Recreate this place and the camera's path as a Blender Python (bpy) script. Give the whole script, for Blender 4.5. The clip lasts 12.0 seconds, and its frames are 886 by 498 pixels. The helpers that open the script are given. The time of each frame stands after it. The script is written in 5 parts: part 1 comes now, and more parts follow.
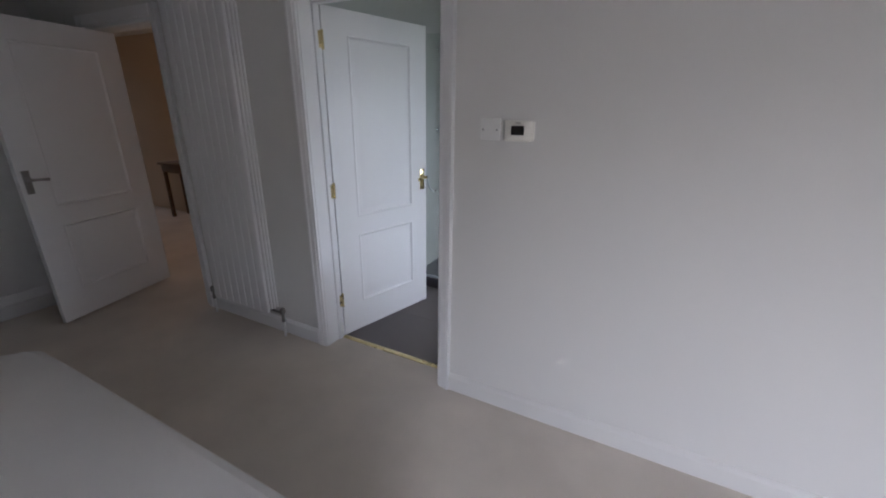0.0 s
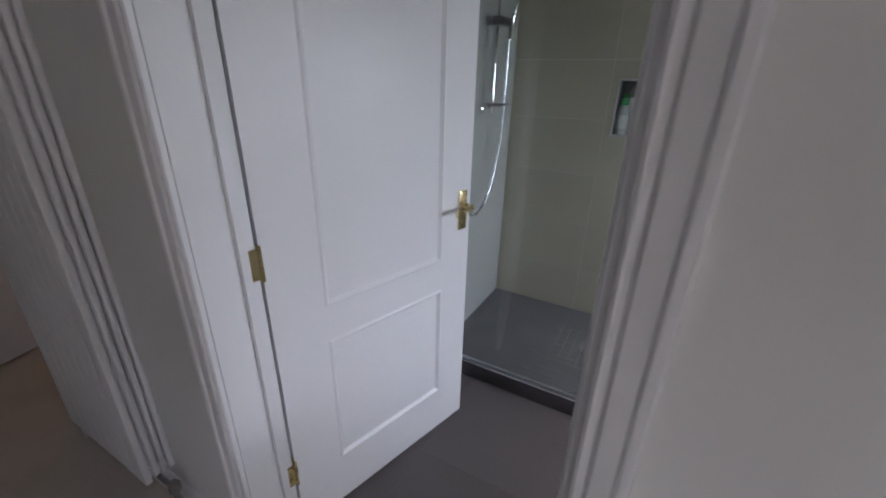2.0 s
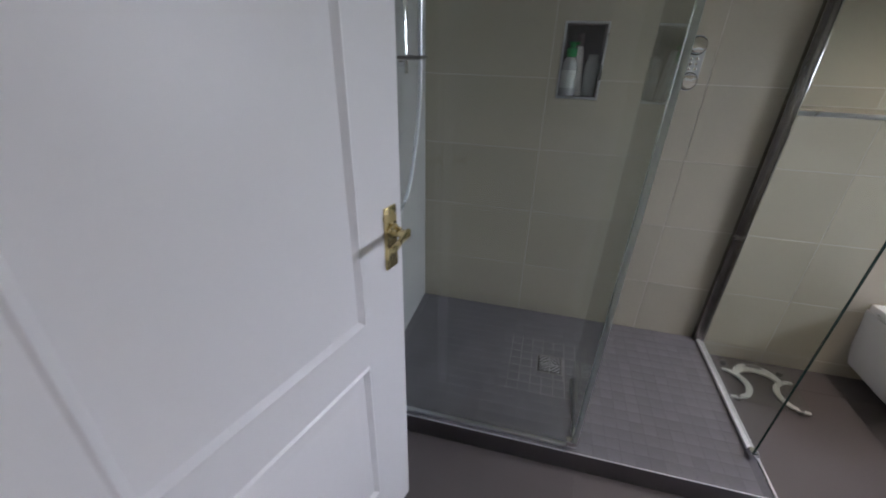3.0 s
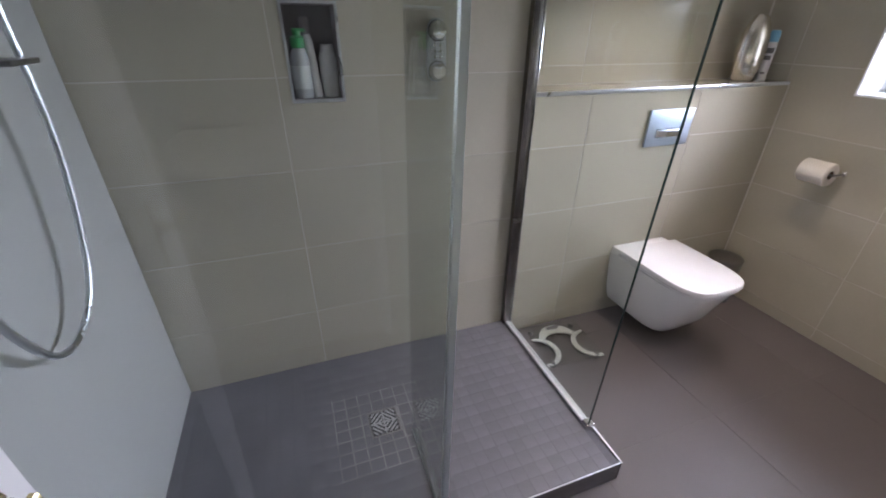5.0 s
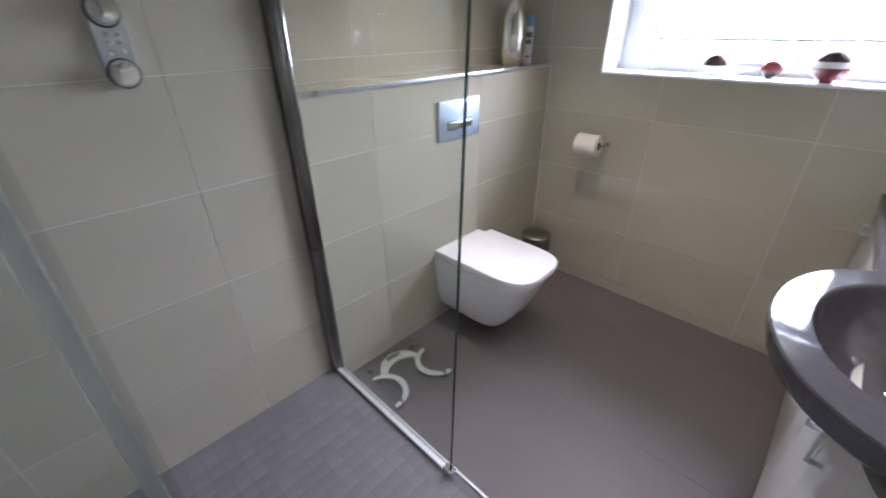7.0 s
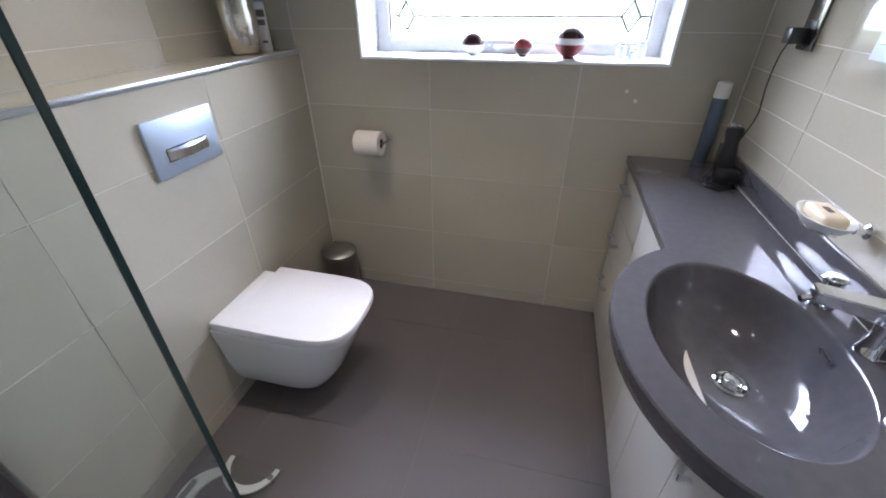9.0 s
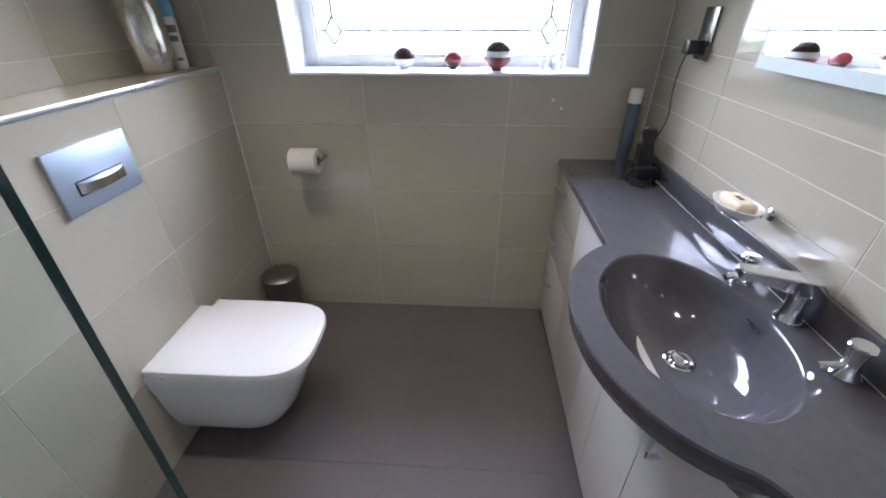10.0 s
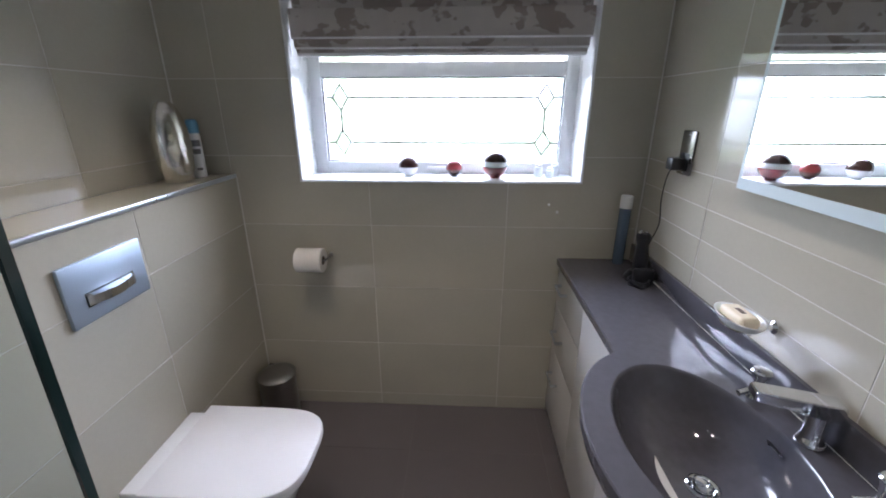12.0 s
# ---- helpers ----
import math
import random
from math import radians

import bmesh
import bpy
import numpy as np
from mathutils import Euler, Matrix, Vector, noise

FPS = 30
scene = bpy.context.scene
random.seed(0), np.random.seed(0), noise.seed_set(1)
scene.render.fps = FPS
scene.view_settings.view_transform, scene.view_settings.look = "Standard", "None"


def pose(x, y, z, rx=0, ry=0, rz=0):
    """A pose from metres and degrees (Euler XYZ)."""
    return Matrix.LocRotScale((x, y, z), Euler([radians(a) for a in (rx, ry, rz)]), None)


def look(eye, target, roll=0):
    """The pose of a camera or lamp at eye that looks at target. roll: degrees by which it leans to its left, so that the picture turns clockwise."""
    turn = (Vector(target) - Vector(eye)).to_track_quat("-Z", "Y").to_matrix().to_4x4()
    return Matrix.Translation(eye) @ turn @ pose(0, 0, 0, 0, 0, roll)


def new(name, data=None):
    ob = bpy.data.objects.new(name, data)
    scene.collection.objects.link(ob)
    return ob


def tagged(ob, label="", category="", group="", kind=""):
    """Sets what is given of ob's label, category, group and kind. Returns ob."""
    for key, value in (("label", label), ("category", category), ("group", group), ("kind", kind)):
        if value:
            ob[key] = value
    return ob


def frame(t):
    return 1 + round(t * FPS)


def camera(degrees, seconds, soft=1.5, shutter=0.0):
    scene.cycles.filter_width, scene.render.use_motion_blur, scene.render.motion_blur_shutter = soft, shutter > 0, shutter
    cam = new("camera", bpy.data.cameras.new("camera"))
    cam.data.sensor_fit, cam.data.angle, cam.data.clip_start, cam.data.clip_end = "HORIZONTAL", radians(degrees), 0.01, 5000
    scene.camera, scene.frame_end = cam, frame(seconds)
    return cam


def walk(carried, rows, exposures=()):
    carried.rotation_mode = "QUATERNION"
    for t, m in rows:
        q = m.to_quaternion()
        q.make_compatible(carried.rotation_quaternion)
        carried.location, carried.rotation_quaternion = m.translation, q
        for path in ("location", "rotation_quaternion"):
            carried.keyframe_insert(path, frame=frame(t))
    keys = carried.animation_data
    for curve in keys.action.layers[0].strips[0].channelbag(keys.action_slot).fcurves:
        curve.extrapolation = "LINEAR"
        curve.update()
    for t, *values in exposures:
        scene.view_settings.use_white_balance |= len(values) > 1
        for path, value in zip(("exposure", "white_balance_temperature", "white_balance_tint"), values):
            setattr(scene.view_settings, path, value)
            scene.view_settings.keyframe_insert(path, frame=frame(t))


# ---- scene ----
cam = camera(95.7, 12.0, soft=1.9, shutter=0.25)
EXPOSURES = [(0, 0.2, 5850, 18), (1.5, 0.2, 5900, 20), (2.5, 0.05, 6050, 22), (3.5, 0.08, 6150, 23), (5.5, 0.7, 5900, 27),
             (6.5, 0.7, 5800, 25), (7.5, 0.65, 5700, 24), (9.5, 0.42, 5650, 22), (11, 0.32, 5650, 22), (12, 0.08, 5650, 22)]
BATH_W, BED_W, SPOT_W, SKY_S = 29.0, 82.0, 26.0, 7.0
PATH = [
    (0, (-0.027, 0.068, 1.528), (-0.893, 1.743, 0.862), 0.7),
    (0.5, (-0.245, 0.403, 1.517), (-1.047, 2.113, 0.859), 0.7),
    (1, (-0.442, 0.773, 1.497), (-1.219, 2.48, 0.803), 0.6),
    (1.5, (-0.653, 1.126, 1.494), (-1.524, 2.783, 0.791), 0.7),
    (2, (-0.911, 1.362, 1.471), (-1.804, 2.974, 0.693), 1.4),
    (2.5, (-1.103, 1.626, 1.442), (-1.808, 3.279, 0.566), 0.9),
    (3, (-1.244, 1.903, 1.42), (-1.668, 3.624, 0.493), 1.4),
    (3.5, (-1.296, 2.078, 1.402), (-1.388, 3.849, 0.478), 1.8),
    (3.7, (-1.324, 2.159, 1.402), (-1.262, 3.93, 0.475), 1.9),
    (5.3, (-1.201, 2.344, 1.421), (-0.549, 3.976, 0.467), 0.2),
    (5.5, (-1.178, 2.348, 1.407), (-0.495, 3.974, 0.464), 0.1),
    (6, (-1.108, 2.379, 1.421), (-0.361, 3.98, 0.484), 0.3),
    (6.5, (-1.02, 2.464, 1.397), (-0.118, 3.985, 0.462), 0.1),
    (7, (-0.941, 2.561, 1.382), (0.303, 3.791, 0.413), -0.6),
    (7.5, (-0.817, 2.589, 1.401), (0.67, 3.432, 0.363), -0.3),
    (9.3, (-0.566, 2.761, 1.399), (1.097, 3.067, 0.33), -0.4),
    (9.5, (-0.569, 2.776, 1.401), (1.11, 2.988, 0.334), -0.3),
    (10, (-0.576, 2.788, 1.408), (1.133, 2.89, 0.375), -0.2),
    (10.5, (-0.576, 2.803, 1.424), (1.167, 2.873, 0.446), -0.1),
    (11, (-0.562, 2.793, 1.447), (1.236, 2.883, 0.577), -0.3),
    (11.5, (-0.559, 2.804, 1.477), (1.294, 2.891, 0.731), -0.1),
    (12, (-0.557, 2.815, 1.486), (1.323, 2.906, 0.812), -0.0),
]
walk(cam, [(t, look(eye, target, roll)) for t, eye, target, roll in PATH], EXPOSURES)

# ---- world, sun, large lights ----
world = bpy.data.worlds.new("world")
scene.world = world
world.use_nodes = True
_sky = world.node_tree.nodes.new("ShaderNodeTexSky")
_sky.sky_type = "NISHITA"
_sky.sun_disc = False
_sky.sun_elevation, _sky.sun_rotation = radians(50), radians(120)
_bg = world.node_tree.nodes["Background"]
world.node_tree.links.new(_sky.outputs[0], _bg.inputs[0])
_bg.inputs[1].default_value = 0.12

sun_data = bpy.data.lights.new("sun", "SUN")
sun_data.energy, sun_data.angle, sun_data.color = 0.8, radians(15), (1.0, 0.96, 0.9)
sun = new("sun", sun_data)
sun.matrix_world = look((0, 0, 8), (-2.0, 3.4, 0))


def area_lamp(name, eye, target, w, h, watts, colour, spread=180):
    d = bpy.data.lights.new(name, "AREA")
    d.shape, d.size, d.size_y, d.energy, d.color = "RECTANGLE", w, h, watts, colour
    d.spread = radians(spread)
    ob = new(name, d)
    ob.matrix_world = look(eye, target)
    return ob


area_lamp("bathroom_window_light", (1.50, 2.914, 1.46), (0.5, 2.914, 0.66), 1.16, 0.50, BATH_W, (0.86, 0.935, 1.0), 110)
area_lamp("far_window_light", (-10.47, 3.42, 1.63), (-8.0, 3.2, 1.0), 0.70, 0.95, 16.0, (0.93, 0.96, 1.0))
area_lamp("bedroom_window_light", (1.75, -1.95, 1.60), (1.65, -0.8, -0.2), 2.2, 1.4, BED_W, (0.97, 0.98, 1.0), 122)
SPOTS = [(x, y) for x in (0.30, -0.70) for y in (2.60, 3.45)]
for sx, sy in SPOTS:
    d = bpy.data.lights.new("downlight_lamp", "SPOT")
    d.energy, d.color, d.shadow_soft_size, d.spot_size, d.spot_blend = SPOT_W if sx > 0 else 0.02 * SPOT_W, (1.0, 0.86, 0.64), 0.03, radians(82), 0.7
    new("downlight_lamp", d).matrix_world = look((sx, sy, 2.375), (sx, sy, 0))
hall = bpy.data.lights.new("hall_lamp", "POINT")
hall.energy, hall.color, hall.shadow_soft_size = 2.5, (1.0, 0.62, 0.32), 0.06
new("hall_lamp", hall).location = (-4.713, 2.8, 2.02)


# ---- materials ----
def mat(name, colour, rough=0.5, metal=0.0, vary=0.06, scale=6.0, grain=90.0, bump=0.08, spec=0.5, rnd=0.0, stain=None, coat=0.0):
    """Base colour with blotches and grain, gloss that varies, and a fine relief."""
    m = bpy.data.materials.new(name)
    m.use_nodes = True
    nt = m.node_tree
    n, l = nt.nodes, nt.links
    b = n["Principled BSDF"]
    b.inputs["Metallic"].default_value = metal
    b.inputs["Specular IOR Level"].default_value = spec
    b.inputs["Coat Weight"].default_value = coat
    tc = n.new("ShaderNodeTexCoord")
    big, fine = n.new("ShaderNodeTexNoise"), n.new("ShaderNodeTexNoise")
    big.inputs["Scale"].default_value, big.inputs["Detail"].default_value = scale, 5
    fine.inputs["Scale"].default_value, fine.inputs["Detail"].default_value = grain, 3
    l.new(tc.outputs["Object"], big.inputs["Vector"])
    l.new(tc.outputs["Object"], fine.inputs["Vector"])
    ramp = n.new("ShaderNodeMix")
    ramp.data_type = "RGBA"
    dark = [c * (1 - vary) for c in colour] if stain is None else stain
    ramp.inputs[6].default_value = (*dark, 1)
    ramp.inputs[7].default_value = (*[min(1, c * (1 + vary)) for c in colour], 1)
    mixf = n.new("ShaderNodeMath")
    mixf.operation = "MULTIPLY_ADD"
    l.new(fine.outputs[0], mixf.inputs[0])
    mixf.inputs[1].default_value = 0.5
    sub = n.new("ShaderNodeMath")
    sub.operation = "MULTIPLY_ADD"
    l.new(big.outputs[0], sub.inputs[0])
    sub.inputs[1].default_value, sub.inputs[2].default_value = 1.6, -0.55
    l.new(sub.outputs[0], mixf.inputs[2])
    mixf.use_clamp = True
    l.new(mixf.outputs[0], ramp.inputs[0])
    out = ramp.outputs[2]
    if rnd:
        info, hsv, mr = n.new("ShaderNodeObjectInfo"), n.new("ShaderNodeHueSaturation"), n.new("ShaderNodeMapRange")
        l.new(info.outputs["Random"], mr.inputs[0])
        mr.inputs[3].default_value, mr.inputs[4].default_value = 1 - rnd, 1 + rnd
        l.new(mr.outputs[0], hsv.inputs["Value"])
        l.new(out, hsv.inputs["Color"])
        out = hsv.outputs[0]
    l.new(out, b.inputs["Base Color"])
    rr = n.new("ShaderNodeMapRange")
    l.new(big.outputs[0], rr.inputs[0])
    rr.inputs[1].default_value, rr.inputs[2].default_value = 0.3, 0.7
    rr.inputs[3].default_value, rr.inputs[4].default_value = max(0.0, rough * 0.85), min(1, rough * 1.15)
    l.new(rr.outputs[0], b.inputs["Roughness"])
    if bump:
        bp = n.new("ShaderNodeBump")
        bp.inputs["Strength"].default_value, bp.inputs["Distance"].default_value = bump, 0.004
        l.new(fine.outputs[0], bp.inputs["Height"])
        l.new(bp.outputs[0], b.inputs["Normal"])
    return m


def glass_mat(name, colour, rough=0.0, ior=1.45):
    m = bpy.data.materials.new(name)
    m.use_nodes = True
    b = m.node_tree.nodes["Principled BSDF"]
    b.inputs["Base Color"].default_value = (*colour, 1)
    b.inputs["Roughness"].default_value, b.inputs["Transmission Weight"].default_value, b.inputs["IOR"].default_value = rough, 1.0, ior
    return m


def sheet_glass(name, tint):
    """A flat pane: light goes straight through, the gloss grows at a glancing view."""
    m = bpy.data.materials.new(name)
    m.use_nodes = True
    n, l = m.node_tree.nodes, m.node_tree.links
    n.remove(n["Principled BSDF"])
    tr, gl, fr, mx = n.new("ShaderNodeBsdfTransparent"), n.new("ShaderNodeBsdfGlossy"), n.new("ShaderNodeLayerWeight"), n.new("ShaderNodeMixShader")
    tr.inputs["Color"].default_value = (*tint, 1)
    gl.inputs["Roughness"].default_value = 0.0
    fr.inputs["Blend"].default_value = 0.5
    pw, sc = n.new("ShaderNodeMath"), n.new("ShaderNodeMath")
    pw.operation, sc.operation = "POWER", "MULTIPLY_ADD"
    pw.inputs[1].default_value = 5.0
    sc.inputs[1].default_value, sc.inputs[2].default_value = 0.90, 0.045
    l.new(fr.outputs["Facing"], pw.inputs[0])
    l.new(pw.outputs[0], sc.inputs[0])
    l.new(sc.outputs[0], mx.inputs[0])
    l.new(tr.outputs[0], mx.inputs[1])
    l.new(gl.outputs[0], mx.inputs[2])
    l.new(mx.outputs[0], n["Material Output"].inputs["Surface"])
    return m


def glow_mat(name, colour, strength):
    m = bpy.data.materials.new(name)
    m.use_nodes = True
    b = m.node_tree.nodes["Principled BSDF"]
    b.inputs["Base Color"].default_value = (*colour, 1)
    b.inputs["Emission Color"].default_value, b.inputs["Emission Strength"].default_value = (*colour, 1), strength
    return m


def distance_mat():
    """Overcast sky above an uneven line of pale green trees and a lawn."""
    m = bpy.data.materials.new("sky_and_trees")
    m.use_nodes = True
    n, l = m.node_tree.nodes, m.node_tree.links
    b = n["Principled BSDF"]
    tc, sep, crown, leaf, line, rp, leaves, mx = (n.new("ShaderNodeTexCoord"), n.new("ShaderNodeSeparateXYZ"), n.new("ShaderNodeTexNoise"), n.new("ShaderNodeTexNoise"), n.new("ShaderNodeMath"), n.new("ShaderNodeValToRGB"), n.new("ShaderNodeValToRGB"), n.new("ShaderNodeMix"))
    crown.inputs["Scale"].default_value, crown.inputs["Detail"].default_value = 0.9, 6
    leaf.inputs["Scale"].default_value, leaf.inputs["Detail"].default_value = 7.0, 4
    for t in (crown, leaf):
        l.new(tc.outputs["Object"], t.inputs["Vector"])
    l.new(tc.outputs["Object"], sep.inputs[0])
    line.operation = "MULTIPLY_ADD"
    l.new(crown.outputs[0], line.inputs[0])
    line.inputs[1].default_value = -3.2
    l.new(sep.outputs["Z"], line.inputs[2])
    rp.color_ramp.elements[0].position, rp.color_ramp.elements[1].position = 0.28, 0.62
    l.new(line.outputs[0], rp.inputs[0])
    leaves.color_ramp.elements[0].color, leaves.color_ramp.elements[1].color = (0.20, 0.25, 0.16, 1), (0.46, 0.54, 0.40, 1)
    leaves.color_ramp.elements[0].position, leaves.color_ramp.elements[1].position = 0.38, 0.62
    l.new(leaf.outputs[0], leaves.inputs[0])
    mx.data_type = "RGBA"
    l.new(rp.outputs[0], mx.inputs[0])
    l.new(leaves.outputs[0], mx.inputs[6])
    mx.inputs[7].default_value = (0.95, 0.98, 1.0, 1)
    b.inputs["Base Color"].default_value = (0, 0, 0, 1)
    l.new(mx.outputs[2], b.inputs["Emission Color"])
    b.inputs["Emission Strength"].default_value = SKY_S
    return m


PAINT = mat("wall_paint", (0.70, 0.695, 0.675), 0.75, vary=0.02, scale=1.2, grain=220, bump=0.05)
CEIL = mat("ceiling_paint", (0.76, 0.75, 0.73), 0.85, vary=0.015, scale=1.0, grain=150, bump=0.04)
HALL_PAINT = mat("hall_paint", (0.62, 0.50, 0.38), 0.8, vary=0.04, scale=1.5)
GLOSS_WHITE = mat("white_gloss_paint", (0.80, 0.80, 0.80), 0.40, vary=0.02, scale=2.0, grain=60, bump=0.05)
CARPET = mat("beige_carpet", (0.70, 0.635, 0.56), 0.98, vary=0.16, scale=2.2, grain=420, bump=0.9, spec=0.1)
TILE = mat("greige_wall_tile", (0.495, 0.464, 0.372), 0.085, vary=0.07, scale=2.5, grain=70, bump=0.006, rnd=0.03, spec=0.5)
PALE = mat("pale_shower_panel", (0.55, 0.56, 0.54), 0.2, vary=0.04, scale=2.0, grain=60, bump=0.01)
GROUT = mat("pale_grout", (0.68, 0.66, 0.61), 0.9, vary=0.10, scale=9, grain=200, bump=0.1)
FLOOR_TILE = mat("dark_taupe_floor_tile", (0.143, 0.127, 0.124), 0.50, vary=0.09, scale=3.0, grain=160, bump=0.03, rnd=0.03, spec=0.35)
FLOOR_GROUT = mat("dark_floor_grout", (0.180, 0.162, 0.157), 0.95, vary=0.1)
MOSAIC = mat("slate_grey_mosaic", (0.175, 0.17, 0.185), 0.42, vary=0.22, scale=7, grain=150, bump=0.04, rnd=0.07)
MOSAIC_GROUT = mat("shower_grout", (0.150, 0.146, 0.158), 0.95, vary=0.25, scale=5)
LIME = mat("limescaled_grout", (0.32, 0.315, 0.31), 0.95, vary=0.4, scale=16)
STONE = mat("grey_solid_surface", (0.095, 0.092, 0.102), 0.06, vary=0.11, scale=45, grain=520, bump=0.0, coat=0.3)
CERAMIC = mat("white_ceramic", (0.86, 0.86, 0.86), 0.10, vary=0.01, bump=0.0, coat=0.4)
SEAT = mat("white_seat_plastic", (0.86, 0.85, 0.86), 0.22, vary=0.01, bump=0.0)
CHROME = mat("chrome", (0.86, 0.87, 0.89), 0.07, 1.0, vary=0.03, bump=0.0)
SATIN = mat("satin_chrome", (0.70, 0.74, 0.78), 0.30, 1.0, vary=0.02, grain=200, bump=0.004)
WORN_STEEL = mat("worn_bright_steel", (0.66, 0.67, 0.69), 0.5, 0.35, vary=0.12, scale=30, grain=300, bump=0.03)
DRAIN_STEEL = mat("bright_drain_steel", (0.52, 0.52, 0.53), 0.45, 0.25, vary=0.06, scale=40, bump=0.01)
DULL = mat("dull_aluminium", (0.30, 0.29, 0.28), 0.35, 1.0, vary=0.08, bump=0.02)
# chrome darkened in colour: shadow side of the profile, dark reflection in the socket
DARKENED_CHROME = mat("shade_reflection_chrome", (0.24, 0.225, 0.215), 0.25, 1.0, vary=0.10, bump=0.01)
RISER = mat("dark_riser_tile", (0.085, 0.078, 0.085), 0.40, vary=0.10, scale=4, grain=150, bump=0.03)
BRASS = mat("polished_brass", (0.66, 0.55, 0.29), 0.26, 1.0, vary=0.08, scale=20, bump=0.02)
CABINET = mat("cream_cabinet_front", (0.70, 0.675, 0.64), 0.32, vary=0.03, scale=2, grain=80, bump=0.03)
UPVC = mat("white_upvc", (0.85, 0.86, 0.86), 0.28, vary=0.015, bump=0.0)
BLACK = mat("black_plastic", (0.015, 0.015, 0.017), 0.35, vary=0.2, bump=0.02)
SCREEN = mat("dark_screen", (0.012, 0.010, 0.010), 0.12, vary=0.1, bump=0.0)
PLASTIC = mat("white_plastic", (0.82, 0.82, 0.80), 0.35, vary=0.015, bump=0.0)
IVORY = mat("ivory_plastic", (0.80, 0.79, 0.73), 0.35, vary=0.015, bump=0.0)
PAPER = mat("tissue_paper", (0.86, 0.81, 0.74), 0.95, vary=0.03, grain=260, bump=0.3)
CARD = mat("brown_cardboard", (0.16, 0.12, 0.09), 0.9)
LINEN = mat("white_bedspread", (0.80, 0.79, 0.78), 0.9, vary=0.04, scale=4, grain=300, bump=0.35)
FOIL = mat("hammered_silver", (0.80, 0.77, 0.70), 0.20, 1.0, vary=0.06, scale=9, grain=30, bump=0.5)
# brushed steel with the blue of reflected sky mixed into its colour
PLATE = mat("sky_tinted_brushed_steel", (0.58, 0.68, 0.80), 0.50, 1.0, vary=0.02, grain=300, bump=0.004)
MILK = mat("frosted_white_glass", (0.74, 0.76, 0.76), 0.35, vary=0.02, bump=0.0)
LABEL = mat("pale_bottle_label", (0.66, 0.72, 0.68), 0.4, vary=0.08, scale=30, bump=0.0)
SOAP = mat("cream_soap", (0.80, 0.70, 0.52), 0.45, vary=0.03, bump=0.02)
BLUE = mat("pale_blue_plastic", (0.20, 0.47, 0.66), 0.35, vary=0.03, bump=0.0)
GREEN = mat("green_plastic", (0.03, 0.42, 0.12), 0.3, vary=0.05, bump=0.0)
CLOUDY = mat("cloudy_bottle_plastic", (0.50, 0.53, 0.53), 0.25, vary=0.10, scale=25, bump=0.0)
GREYBOTTLE = mat("grey_bottle", (0.17, 0.165, 0.16), 0.3, vary=0.05, bump=0.0)
PEWTER = mat("grey_blue_tube", (0.18, 0.25, 0.34), 0.15, 0.5, vary=0.08, bump=0.0)
RED = mat("dark_red_lacquer", (0.16, 0.02, 0.02), 0.22, vary=0.15, scale=30, bump=0.05)
DARKRED = mat("dark_brown_lacquer", (0.045, 0.018, 0.014), 0.25, vary=0.2, scale=30, bump=0.05)
LEAD = mat("lead_came", (0.30, 0.30, 0.31), 0.5, 0.6, bump=0.02)
WOOD = mat("dark_wood", (0.13, 0.075, 0.04), 0.45, vary=0.25, scale=5)
CLEAR = sheet_glass("clear_glass", (0.935, 0.955, 0.940))
PANE = sheet_glass("window_glass", (1.0, 1.0, 1.0))
SEAL = glass_mat("clear_seal", (0.78, 0.85, 0.85), 0.35)
EDGE = mat("green_glass_edge", (0.02, 0.045, 0.04), 0.12, vary=0.05, bump=0.0)
FROST = mat("frosted_glass", (0.62, 0.72, 0.74), 0.45, vary=0.02, bump=0.02)
DISH = glass_mat("frosted_dish_glass", (0.93, 0.96, 0.96), 0.45)
MIRROR = mat("mirror_silver", (0.93, 0.95, 0.94), 0.0, 1.0, vary=0.0, bump=0.0)
SKY_GLOW = distance_mat()
LAMP_GLOW = glow_mat("lamp_lens", (1.0, 0.95, 0.86), 40.0)
HALL_GLOW = glow_mat("warm_lamp_crystal", (1.0, 0.72, 0.42), 9.0)
FAR_GLOW = glow_mat("bright_window_sky", (0.9, 0.95, 1.0), 4.0)


